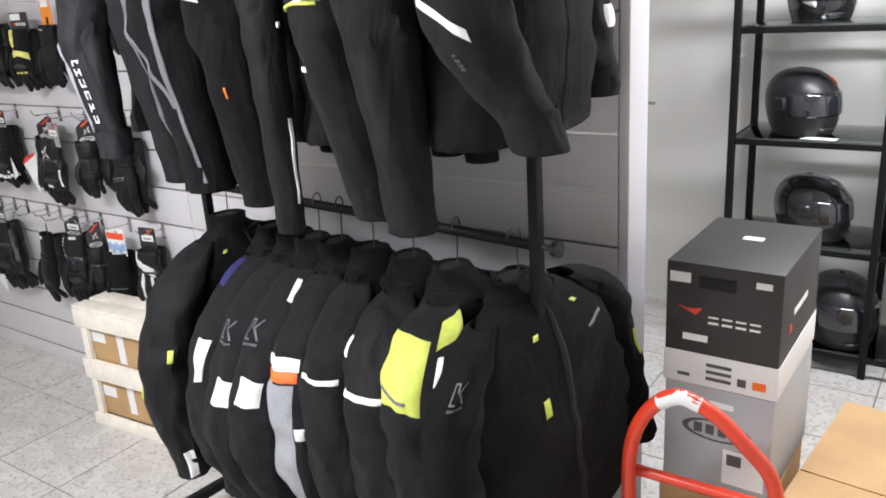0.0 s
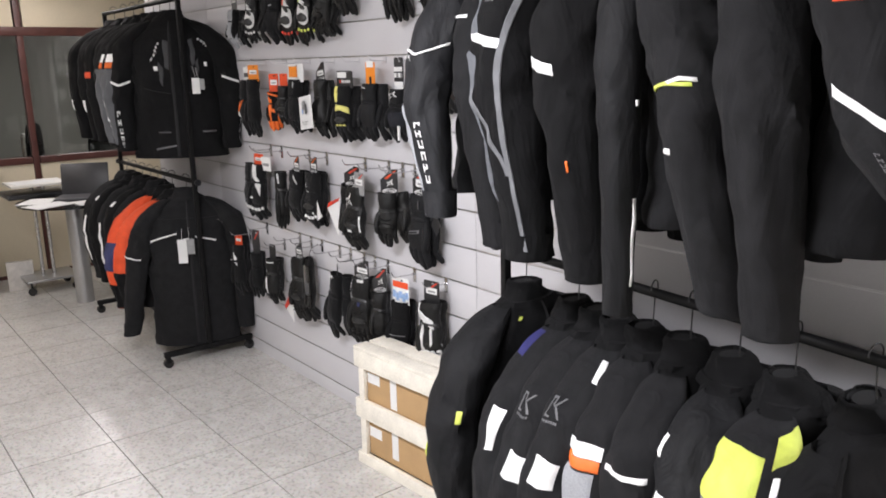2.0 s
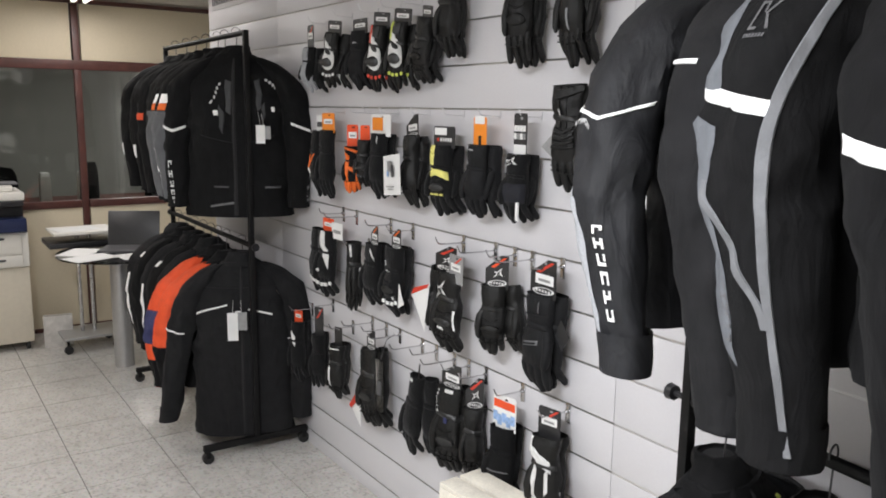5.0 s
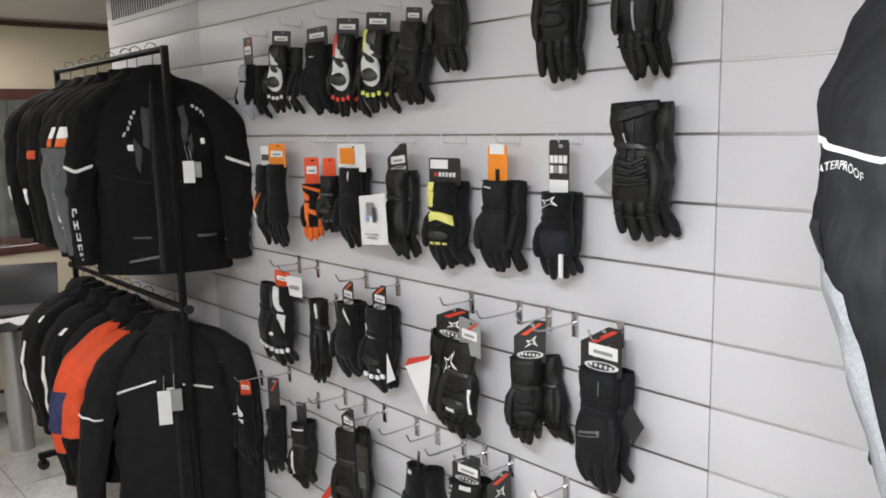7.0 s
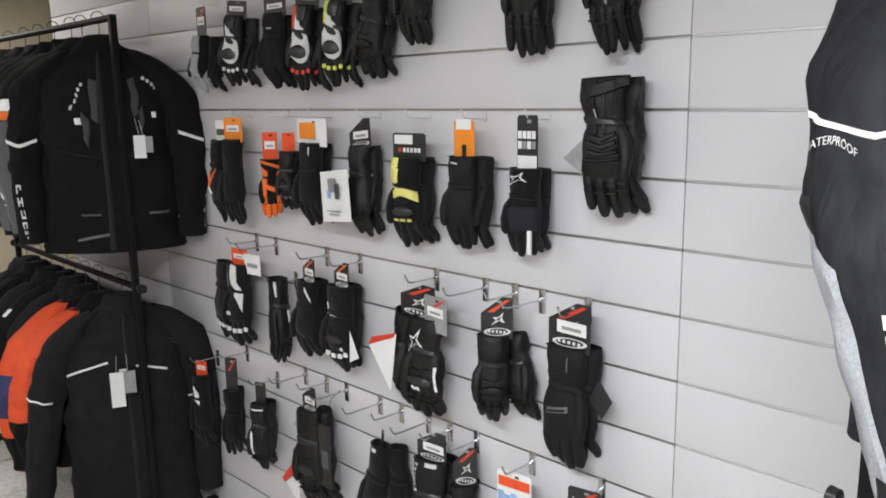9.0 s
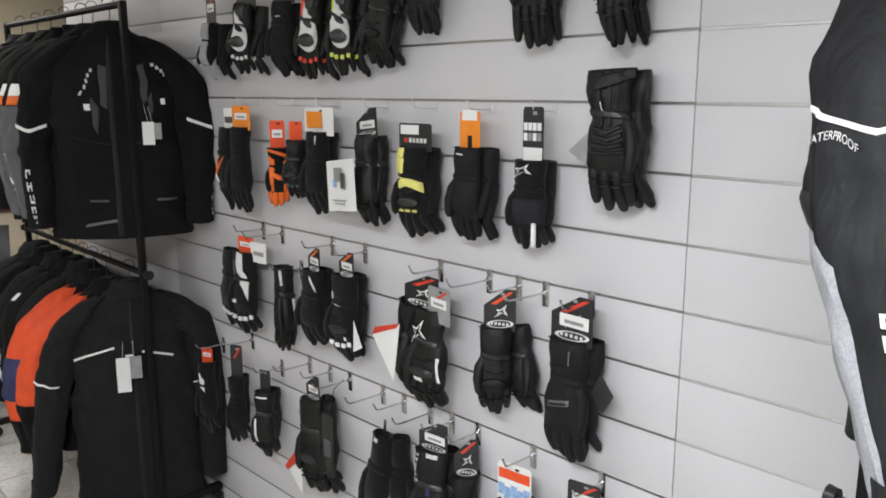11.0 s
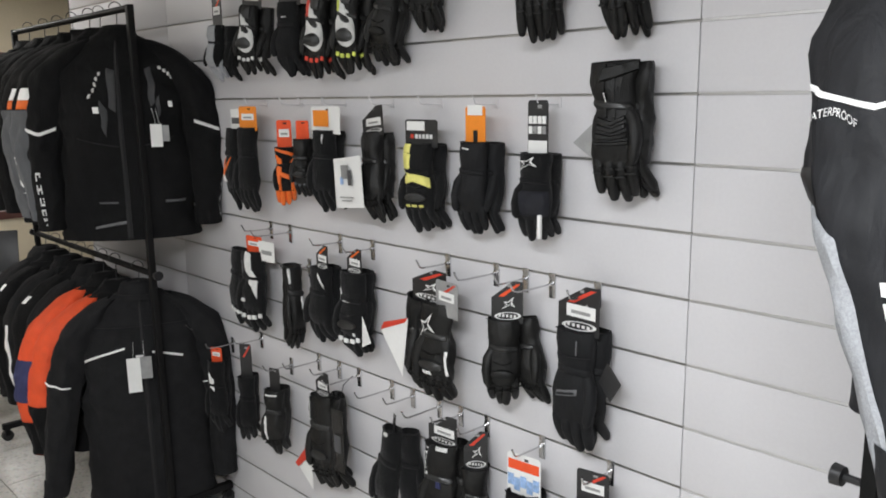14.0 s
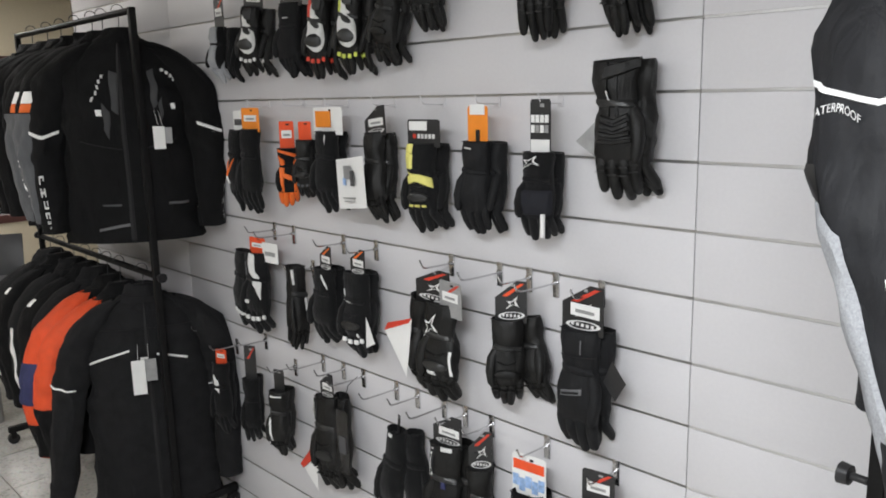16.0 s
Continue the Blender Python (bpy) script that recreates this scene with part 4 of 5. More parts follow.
def hang_tag(pair, x, y, top, w, h, mat, label_mat=None, stripe=None, logo=None, slant=0.0):
    if logo:
        rim = [(x - w / 2, y, top - h), (x + w / 2, y, top - h), (x + w / 2, y, top), (x + w * 0.18, y, top), (x - w / 2, y, top - h * 0.42)]
    else:
        rim = [(x - w / 2, y, top - h), (x + w / 2, y, top - h), (x + w / 2, y, top - h * 0.06), (x + w * 0.44, y, top), (x - w * 0.44, y, top), (x - w / 2, y, top - h * 0.06)]
    t = part("header_card", sheet(rim), mat, pair, "printed header card")
    part("hang_hole", box(x + w * 0.08 - 0.006, x + w * 0.08 + 0.006, y - 0.0014, y - 0.0002, top - h * 0.14, top - h * 0.08, 0), LINING if mat is not TAG_BLACK else TAG_GREY, t)
    if label_mat:
        lx, lz = (0.06, 0.10) if logo else (0.0, 0.0)
        label = part("price_label", card(x - w * (0.34 - lx), x + w * (0.36 + lx), top - h * (0.56 + lz), top - h * (0.30 + lz), y - 0.0026, 0.0006), label_mat, t, "small white price label")
        part("label_print", card(x - w * (0.22 - lx), x + w * (0.24 + lx), top - h * (0.49 + lz), top - h * (0.42 + lz), y - 0.0032, 0.0004), TAG_GREY, label)
    if stripe:
        part("stripe", sheet([(x - w * 0.28, y - 0.0014, top - h * 0.38), (x + w * 0.30, y - 0.0014, top - h * 0.06), (x + w * 0.42, y - 0.0014, top - h * 0.06), (x - w * 0.10, y - 0.0014, top - h * 0.38)], 0.0005), stripe, t)
    if logo:
        bm = bmesh.new()
        for q in range(24):
            a0, a1 = math.tau * q / 24, math.tau * (q + 1) / 24
            sheet([(x + w * (0.02 + 0.42 * f * math.cos(a)), y - 0.0016, top - h * (0.84 - 0.03 * math.cos(a) - 0.095 * f * math.sin(a))) for f, a in ((1, a0), (1, a1), (0.80, a1), (0.80, a0))], 0.0004, bm)
        for q in range(5):
            sheet([(x + w * (-0.27 + 0.12 * q), y - 0.0016, top - h * 0.875), (x + w * (-0.20 + 0.12 * q), y - 0.0016, top - h * 0.87), (x + w * (-0.20 + 0.12 * q), y - 0.0016, top - h * 0.80), (x + w * (-0.27 + 0.12 * q), y - 0.0016, top - h * 0.81)], 0.0004, bm)
        points = [(-0.24, -0.70), (0.03, -0.57), (0.20, -0.62), (0.10, -0.50), (0.16, -0.36), (-0.02, -0.49), (-0.18, -0.50), (-0.08, -0.57)]
        for q in range(8):
            (ax, az), (bx, bz) = points[q], points[(q + 1) % 8]
            sheet([(x + w * (0.06 + px), y - 0.0016, top + h * pz) for px, pz in ((ax, az), (bx, bz), (bx * 0.5, -0.545 + (bz + 0.545) * 0.5), (ax * 0.5, -0.545 + (az + 0.545) * 0.5))], 0.0004, bm)
        part("logo", bm, logo, t)
    part("loop", tube([(x, y, top - h * 0.97), (x, y + 0.004, top - h - 0.025)], 0.003, 6), DARK_PLASTIC, t)
    return t


def star(skin, parent, cx, v, wx, hv, mat):
    """An outlined pointed emblem, drawn as a plain shape."""
    bm = bmesh.new()
    pts = [(-1.0, -0.9), (0.15, -0.15), (0.9, -0.35), (0.35, 0.2), (0.55, 1.0), (-0.1, 0.3), (-0.75, 0.35), (-0.35, -0.1)]
    for k in range(len(pts)):
        (x0, z0), (x1, z1) = pts[k], pts[(k + 1) % len(pts)]
        q = [skin.at(-math.degrees(math.acos(max(-0.97, min(0.97, cx + wx * x * f)))), v - hv * z * f, 0.0045) for x, z, f in ((x0, z0, 1), (x1, z1, 1), (x1, z1, 0.62), (x0, z0, 0.62))]
        bm.faces.new([bm.verts.new(p) for p in q])
    part("emblem", bm, mat, parent)


def glove_pair(label, x, top, low, tag=None, mat=None, w=0.05, turn=0.0, lean=0.0, thumb=-1, y=-0.075, seed=0.0, hook=None, rear=True, clear=False, rear_mat=None, rear_turn=6, rear_shift=-0.006, rear_lean=1.5, rear_patches=(), front=0.0, **look_of):
    """A pair of gloves from its header card's top to its finger tips; tag: (width, height, material, label, stripe, logo)."""
    mat = mat or KNIT
    pair = thing("riding_gloves", label, "gloves", pose(x, y, top, 0, lean, turn), "riding gloves on the wall")
    h = 0.0
    if tag:
        tw, h, tm, *more = tag
        hang_tag(pair, 0, -0.004, 0, tw, h, tm, *more)
    length = top - low - h + 0.012
    g, skin = one_glove(pair, w, length, mat, thumb, pose(front, -0.012, -h + 0.012, 0, 0, 14), seed, **look_of)
    if rear:
        one_glove(pair, w * 0.94, length * 0.97, rear_mat or mat, -thumb, pose(rear_shift * 0.7, 0.030 if rear_shift > -0.06 else -0.004, -h + 0.008, 0, rear_lean, rear_turn), seed + 5, patches=rear_patches, **{k: v for k, v in look_of.items() if k in ("cuff", "stripes")})
    if hook is not None:
        display_hook(x, hook, 0.085 if clear else 0.12, clear)
    return pair, g, skin


TB = TAG_BLACK
WL = WHITE_LEATHER
NAVY_KNIT = material("navy_knit", (0.008, 0.0085, 0.0135), 0.85, spread=0.2, scale=60, bump=0.5, grain=700)
# top row
HT = 2.175
glove_pair("pale grey and black riding gloves with an orange header card", -1.84, 2.085, 1.785, (0.075, 0.11, TB, PAPER, RED_ORANGE), KNIT, 0.046, turn=-4, seed=1, hook=HT - 0.06, clear=True, rear_shift=0.05, patches=[(-172, -60, 0.02, 0.98, MESH_GREY, 0.0, 0.02, 0.9, 0.003)], finger_mat=MESH_GREY)
for gx, low, col, second in ((-1.60, 1.80, KNIT, WL), (-1.205, 1.778, RED, WL), (-1.05, 1.787, FLUO, WL)):
    pair, g, skin = glove_pair("black sports gloves with white knuckle panel and coloured cuff" if col is not KNIT else "black sports gloves with a white knuckle panel", gx, 2.085, low, (0.10, 0.06, TB, PAPER), LEATHER, 0.05, turn=8, seed=gx, hook=HT - 0.05, clear=True, cuff=0.96, lean=6, rear_shift=0.05, rear_turn=-30,
               patches=[(-172, -112, 0.02, 0.40, col), (-118, -62, 0.04, 0.30, RUBBER)], stripes=WL if col is KNIT else col)
    part("white_panel", oval(skin, -0.04, 0.62, 0.86, 0.27, 0.005, 0.08), second, g)
    part("white_tip", oval(skin, -0.30, 0.34, 0.30, 0.14, 0.005, 0.2), second, g)
    part("knuckle_guard", oval(skin, 0.04, 0.72, 0.62, 0.10, 0.012, 0.0), RUBBER, g)
    part("vent", oval(skin, -0.02, 0.49, 0.44, 0.065, 0.008, 0.12), RUBBER, g)
glove_pair("plain black textile gloves with grey edge", -1.38, 2.075, 1.79, (0.12, 0.06, TB, PAPER), CLOTH2, 0.058, seed=3, hook=HT - 0.05, clear=True, patches=[(-100, -75, 0.3, 0.32, PRINT), (-176, -165, 0.2, 0.9, GREY_CLOTH)])
glove_pair("long black leather gloves", -0.885, 2.08, 1.805, (0.09, 0.05, TB, PAPER), LEATHER, 0.055, turn=-10, lean=8, seed=4, hook=HT - 0.05, clear=True, guard=LEATHER)
glove_pair("black leather gloves hung high", -0.745, 2.14, 1.89, None, LEATHER, 0.052, turn=6, seed=5, hook=HT - 0.01)
glove_pair("long black leather gloves with perforated cuffs", -0.372, 2.17, 1.842, None, LEATHER, 0.055, turn=12, seed=6, hook=HT, rear_shift=0.03, guard=LEATHER)
glove_pair("black leather gloves with a grey finger flash", -0.143, 2.17, 1.836, None, LEATHER, 0.052, turn=-8, seed=7, hook=HT, rear_shift=0.03, patches=[(-85, -78, 0.7, 0.95, MESH_GREY)])
# second row
H2 = 1.725
glove_pair("black knit gloves with orange header card and orange chevron", -1.675, 1.70, 1.315, (0.095, 0.085, TAG_ORANGE, PAPER), KNIT, 0.052, turn=8, seed=8, hook=H2, clear=True, rear_shift=-0.120, rear_turn=-4,
           rear_patches=[(-150, -110, 0.60, 0.65, ORANGE, 0.10), (-110, -70, 0.56, 0.61, ORANGE, -0.10), (-150, -100, 0.72, 0.78, PAPER, 0.10), (-145, -105, 0.66, 0.70, WL, 0.10)])
block = bpy.data.objects[[o.name for o in bpy.data.objects if o.name.startswith("riding_gloves")][-1]]
second_card = part("second_card", card(-0.115, -0.045, -0.085, -0.01, 0.012), PAPER, block, "white header card with dark print")
part("card_print", card(-0.11, -0.05, -0.062, -0.040, 0.0105, 0.0006), DARK_GREY, second_card)
glove_pair("orange and black motocross gloves seen edge-on", -1.455, 1.655, 1.365, (0.05, 0.10, RED_ORANGE, PAPER), KNIT, 0.046, turn=42, seed=9, hook=H2, clear=True, patches=[(-150, -30, 0.12, 0.20, ORANGE, 0.08), (-150, -110, 0.25, 0.95, ORANGE, 0.05), (-60, -30, 0.30, 0.95, ORANGE, -0.05), (-120, -60, 0.60, 0.68, ORANGE, 0.04)], finger_mat=ORANGE)
glove_pair("dark grey leather gloves with ribbed fingers", -1.345, 1.655, 1.40, (0.05, 0.07, RED_ORANGE), LEATHER, 0.04, turn=20, seed=10, hook=H2, clear=True, guard=RUBBER, stripes=GREY_CLOTH)
pair, g, skin = glove_pair("plain black knit gloves with yellow and white header card", -1.215, 1.70, 1.362, (0.15, 0.085, PAPER), KNIT, 0.058, turn=0, seed=11, hook=H2, clear=True, patches=[(-80, -74, 0.1, 0.24, PRINT, 0.02)])
part("yellow_label", card(-0.06, 0.02, -0.062, -0.012, -0.008, 0.0008), TAG_ORANGE, pair)
pair, g, skin = glove_pair("black leather gloves with a white instruction card", -0.985, 1.70, 1.352, (0.14, 0.085, TB, PAPER, None, PRINT), LEATHER, 0.052, turn=-14, lean=-5, seed=12, hook=H2, clear=True)
info = part("info_card", sheet([(-0.140, -0.078, -0.295), (0.035, -0.066, -0.290), (0.032, -0.066, -0.140), (-0.138, -0.078, -0.145)]), PAPER, pair, "white printed instruction card")
for x0, x1, z0, z1, ink in ((-0.085, -0.035, -0.205, -0.165, TAG_GREY), (-0.040, -0.015, -0.225, -0.180, DARK_GREY), (-0.095, -0.075, -0.222, -0.200, BLUE_PRINT), (-0.105, -0.01, -0.262, -0.259, TAG_GREY), (-0.090, -0.02, -0.272, -0.269, TAG_GREY)):
    part("card_print", box(x0, x1, -0.0800, -0.0785, z0, z1, 0), ink, info)
glove_pair("black and pale yellow gloves with yellow knuckle bars", -0.775, 1.665, 1.346, (0.125, 0.075, TB, None), KNIT, 0.060, turn=2, seed=13, hook=H2, clear=True, rear_shift=0.022, rear_turn=4,
           patches=[(-164, -112, 0.01, 0.20, LEMON, 0.0, 0.0, 0.92), (-160, -108, 0.195, 0.48, LEMON, 0.02, 0.0, 0.95), (-168, -26, 0.46, 0.58, LEMON, 0.0, 0.07), (-128, -110, 0.885, 0.93, LEMON), (-104, -86, 0.885, 0.93, LEMON), (-80, -62, 0.885, 0.93, LEMON)], guard=RUBBER)
part("price_label", card(-0.055, 0.015, -0.03, -0.005, -0.0062, 0.0006), PAPER, bpy.data.objects[[o.name for o in bpy.data.objects if o.name.startswith("riding_gloves")][-1]])
lemon = bpy.data.objects[[o.name for o in bpy.data.objects if o.name.startswith("riding_gloves")][-1]]
part("red_mark", card(-0.040, -0.028, -0.052, -0.040, -0.0062, 0.0006), RED, lemon)
for q in range(5):
    part("card_print", card(-0.022 + q * 0.014, -0.012 + q * 0.014, -0.052, -0.040, -0.0062, 0.0006), PRINT, lemon)
glove_pair("plain black softshell gloves with an orange header card", -0.57, 1.70, 1.362, (0.070, 0.10, TAG_ORANGE, None), SHELL, 0.056, turn=0, seed=14, hook=H2, clear=True, rear_shift=0.045, rear_turn=-25, patches=[(-122, -92, 0.13, 0.155, PRINT, 0.01)])
tag = bpy.data.objects[[o.name for o in bpy.data.objects if o.name.startswith("riding_gloves")][-1]]
part("price_label", card(-0.026, 0.026, -0.022, 0.004, -0.0062, 0.0006), PAPER, tag)
part("keyhole", box(-0.006, 0.008, -0.0066, -0.0056, -0.098, -0.060, 0), LINING, tag)
pair, g, skin = glove_pair("black gloves with a white emblem and finger bar", -0.365, 1.715, 1.372, (0.060, 0.135, TB, None), KNIT, 0.056, turn=2, seed=15, hook=H2, clear=True, rear_shift=0.0, patches=[(-160, -20, 0.58, 0.92, NAVY_KNIT)])
star(skin, g, -0.25, 0.20, 0.62, 0.115, PAPER)
for q in range(4):
    for r_ in range(2):
        part("swatch", box(-0.026 + q * 0.0135, -0.0155 + q * 0.0135, -0.008, -0.0062, -0.055 - r_ * 0.024, -0.037 - r_ * 0.024, 0), (PAPER, TAG_GREY)[q % 2] if r_ else PAPER, pair)
part("price_label", card(-0.028, 0.028, -0.130, -0.095, -0.0062, 0.0006), PAPER, pair)
part("finger_bar", box(0.026, 0.036, -0.042, -0.034, -0.325, -0.268, 0.002), PAPER, pair)
glove_pair("black quilted leather gauntlets without a header card", -0.150, 1.785, 1.485, None, LEATHER, 0.068, turn=2, lean=-3, thumb=1, seed=16, hook=1.8 - 0.075, cuff=1.10, rear_shift=0.050, rear_turn=-38, rear_lean=2,
           patches=[(-107, -99, 0.05, 0.56, LEATHER, 0, 0, 1, 0.003), (-88, -80, 0.05, 0.56, LEATHER, 0, 0, 1, 0.003), (-112, -24, 0.06, 0.20, LEATHER, -0.05, 0, 1, 0.008)] + [(-128, -56, 0.58 + 0.05 * r_, 0.618 + 0.05 * r_, LEATHER, 0.0, -0.05 + 0.012 * r_, 1.0, 0.005) for r_ in range(4)])
tag = bpy.data.objects[[o.name for o in bpy.data.objects if o.name.startswith("riding_gloves")][-1]]
part("swing_tag", sheet([(-0.035, -0.012, -0.10), (-0.01, -0.012, -0.18), (-0.05, -0.014, -0.205), (-0.11, -0.016, -0.160)]), TAG_GREY, tag, "silver-grey swing tag")
# third row
H3 = 1.275
pair, g, skin = glove_pair("black and white sports gloves with red and white header card", -1.685, 1.235, 0.865, (0.095, 0.065, RED_ORANGE, PAPER), KNIT, 0.070, turn=4, seed=17, hook=H3, rear_shift=-0.14, rear_turn=-6, patches=[(-112, -82, 0.02, 0.40, WL, 0.05), (-95, -52, 0.36, 0.62, WL, 0.10), (-130, -104, 0.72, 0.78, WL), (-150, -138, 0.2, 0.5, DULL_PRINT)], stripes=WL)
side_card = part("side_card", card(0.035, 0.125, -0.085, -0.012, -0.008), PAPER, pair, "white printed side card")
part("card_print", card(0.05, 0.11, -0.06, -0.045, -0.0092, 0.0006), TAG_GREY, side_card)
glove_pair("black gloves hanging edge-on", -1.45, 1.15, 0.85, None, LEATHER, 0.042, turn=62, seed=18, hook=H3 - 0.11, patches=[(-140, -122, 0.06, 0.30, PRINT), (-60, -44, 0.5, 0.66, WL)])
glove_pair("black textile gloves with a slanting white flash", -1.265, 1.255, 0.915, (0.085, 0.085, TB, PAPER, ORANGE, PAPER), KNIT, 0.064, turn=-10, seed=19, hook=H3, patches=[(-80, -40, 0.22, 0.28, PAPER, 0.10)])
pair, g, skin = glove_pair("black gloves with white knuckle bars and wrist band", -1.095, 1.265, 0.905, (0.085, 0.085, TB, PAPER, ORANGE, PAPER), KNIT, 0.068, turn=-6, seed=20, hook=H3, patches=[(-128, -56, 0.42, 0.475, PAPER), (-70, -60, 0.90, 0.985, PAPER), (-170, -160, 0.3, 0.5, PAPER)], stripes=PAPER, guard=RUBBER)
part("paper_corner", sheet([(0.075, -0.03, -0.20), (0.12, -0.03, -0.275), (0.07, -0.03, -0.30)]), PAPER, pair)
pair, g, skin = glove_pair("black leather gloves with white emblem under printed header cards", -0.755, 1.25, 0.862, (0.165, 0.10, TB, None, RED, PAPER), LEATHER, 0.076, turn=-8, seed=21, hook=H3, front=0.048, rear_shift=-0.10, rear_turn=-24, rear_lean=4, guard=RUBBER, rear_patches=[(-120, -80, 0.42, 0.50, PAPER, 0.05), (-112, -84, 0.54, 0.58, PAPER, 0.05)], patches=[(-125, -111, 0.87, 0.94, PAPER), (-107, -94, 0.87, 0.94, PAPER), (-45, -34, 0.60, 0.90, PAPER)])
star(skin, g, -0.25, 0.33, 0.55, 0.17, PAPER)
hang_tag(pair, 0.095, -0.012, -0.02, 0.10, 0.10, TAG_GREY, PAPER, RED)
leaflet = part("leaflet", sheet([(-0.190, -0.05, -0.215), (-0.085, -0.045, -0.335), (-0.050, -0.045, -0.15)]), PAPER, pair, "white folded leaflet")
part("red_edge", sheet([(-0.190, -0.054, -0.213), (-0.170, -0.053, -0.185), (-0.050, -0.048, -0.148), (-0.065, -0.048, -0.165)]), RED, leaflet)
pair, g, skin = glove_pair("plain black leather gloves hung from a black header card", -0.465, 1.26, 0.917, (0.085, 0.11, TB, None, RED_ORANGE, PAPER), LEATHER, 0.058, turn=24, seed=22, hook=H3, front=-0.008, rear_shift=0.050, rear_turn=-30, rear_lean=-14, guard=LEATHER)
part("paper_corner", sheet([(0.060, -0.005, -0.19), (0.105, -0.01, -0.225), (0.075, -0.01, -0.275), (0.045, -0.005, -0.24)]), PAPER, pair)
glove_pair("long black winter gauntlets with a printed header card", -0.238, 1.285, 0.860, (0.125, 0.118, TB, PAPER, RED, PAPER), SHELL, 0.070, turn=-4, thumb=1, seed=23, hook=H3, cuff=1.02, rear_shift=0.022, rear_turn=8, patches=[(-125, -70, 0.62, 0.665, DULL_PRINT, -0.015), (-122, -73, 0.632, 0.653, SHELL, -0.013, 0, 1, 0.005), (-80, -76, 0.14, 0.28, DULL_PRINT), (-150, -30, 0.30, 0.31, LINING)])
tag = bpy.data.objects[[o.name for o in bpy.data.objects if o.name.startswith("riding_gloves")][-1]]
part("swing_tag", sheet([(0.085, 0.0, -0.17), (0.125, 0.0, -0.215), (0.095, 0.0, -0.265), (0.06, 0.0, -0.225)]), TAG_BLACK, tag, "black swing tag with a pale rim")
for hx in (-1.56, -0.568, -0.377):
    display_hook(hx, H3, 0.16)
# bottom row
H4 = 0.825
glove_pair("black gloves with a white crest and orange header card", -2.03, 0.735, 0.36, (0.055, 0.065, RED_ORANGE, PAPER), KNIT, 0.05, turn=20, seed=24, hook=H4 - 0.07, patches=[(-125, -88, 0.28, 0.50, PAPER, 0.05)])
glove_pair("small black gloves with a narrow header card", -1.80, 0.80, 0.395, (0.05, 0.14, TB, None, RED), KNIT, 0.045, turn=30, seed=25, hook=H4)
glove_pair("black gloves with a curved white side stripe", -1.60, 0.75, 0.405, (0.05, 0.09, TB), LEATHER, 0.052, turn=15, seed=26, hook=H4 - 0.06, patches=[(-140, -118, 0.55, 0.98, PAPER, 0.03), (-130, -60, 0.12, 0.15, PAPER)])
pair, g, skin = glove_pair("black gloves with a white lettered cuff strap", -1.30, 0.81, 0.38, (0.09, 0.09, TB, PAPER, None, PRINT), LEATHER, 0.072, turn=-6, lean=-4, seed=27, hook=H4, rear_shift=0.05, rear_turn=-20, guard=RUBBER, patches=[(-140, -118, 0.05, 0.36, LINING)])
part("strap_print", skin.line_of_marks(-129, 0.08, 0.34, 6, 7, 0, 0.006), PRINT, g, "row of pale printed marks")
part("leaflet", sheet([(-0.17, -0.04, -0.36), (-0.06, -0.04, -0.43), (-0.05, -0.04, -0.33), (-0.07, -0.04, -0.27)]), PAPER, pair, "white leaflet with a red edge")
part("leaflet_edge", sheet([(-0.17, -0.045, -0.36), (-0.15, -0.045, -0.37), (-0.05, -0.045, -0.30), (-0.07, -0.045, -0.27)]), RED, pair)
glove_pair("black gloves strung on a loop from a wall hook", -0.92, 0.765, 0.36, (0.014, 0.06, TB), KNIT, 0.060, turn=-10, lean=9, seed=28, hook=H4, rear_shift=0.045, rear_turn=30, rear_lean=-9, cuff=0.8, patches=[(-110, -85, 0.06, 0.12, PRINT)])
pair, g, skin = glove_pair("black gloves with white lettered straps and dark card", -0.71, 0.825, 0.40, (0.11, 0.095, TB, PAPER, None, PRINT), LEATHER, 0.074, turn=4, seed=29, hook=H4, rear_shift=0.07, rear_turn=-20, guard=RUBBER, patches=[(-142, -116, 0.06, 0.44, LINING), (-100, -60, 0.05, 0.12, PRINT), (-95, -80, 0.45, 0.55, BLUE_CLOTH)])
part("strap_print", skin.line_of_marks(-129, 0.08, 0.42, 6, 8, 0, 0.006), PRINT, g, "row of pale printed marks")
glove_pair("black gloves with a narrow red-edged header card", -0.605, 0.80, 0.42, (0.07, 0.12, TB, None, RED, PRINT), LEATHER, 0.05, turn=30, y=-0.05, seed=30, hook=H4)
glove_pair("black gloves with blue and orange printed header card", -0.405, 0.80, 0.425, (0.105, 0.115, PAPER, None), CLOTH, 0.066, turn=6, seed=31, hook=H4, patches=[(-140, -40, 0.70, 0.72, DULL_PRINT), (-140, -40, 0.92, 0.94, DULL_PRINT)])
glove_pair("black and white sports gloves with red and white header card", -0.188, 0.83, 0.45, (0.085, 0.10, TB, PAPER, RED), LEATHER, 0.066, turn=10, seed=32, hook=H4, patches=[(-150, -60, 0.28, 0.44, WL, 0.10), (-130, -112, 0.45, 0.95, WL, 0.06), (-84, -70, 0.50, 0.80, WL, -0.05), (-165, -140, 0.05, 0.30, WL)], finger_mat=WL)
printed = [o for o in bpy.data.objects if o.get("label", "").startswith("black gloves with blue and orange")][0]
part("orange_bar", card(-0.048, 0.048, -0.045, -0.018, -0.0062, 0.0006), RED_ORANGE, printed)
for q in range(5):
    part("blue_picture", card(-0.05 + 0.020 * q, -0.031 + 0.020 * q, -0.092 - 0.012 * (q % 2), -0.060 - 0.008 * (q % 2), -0.0062, 0.0006), BLUE_PRINT, printed)
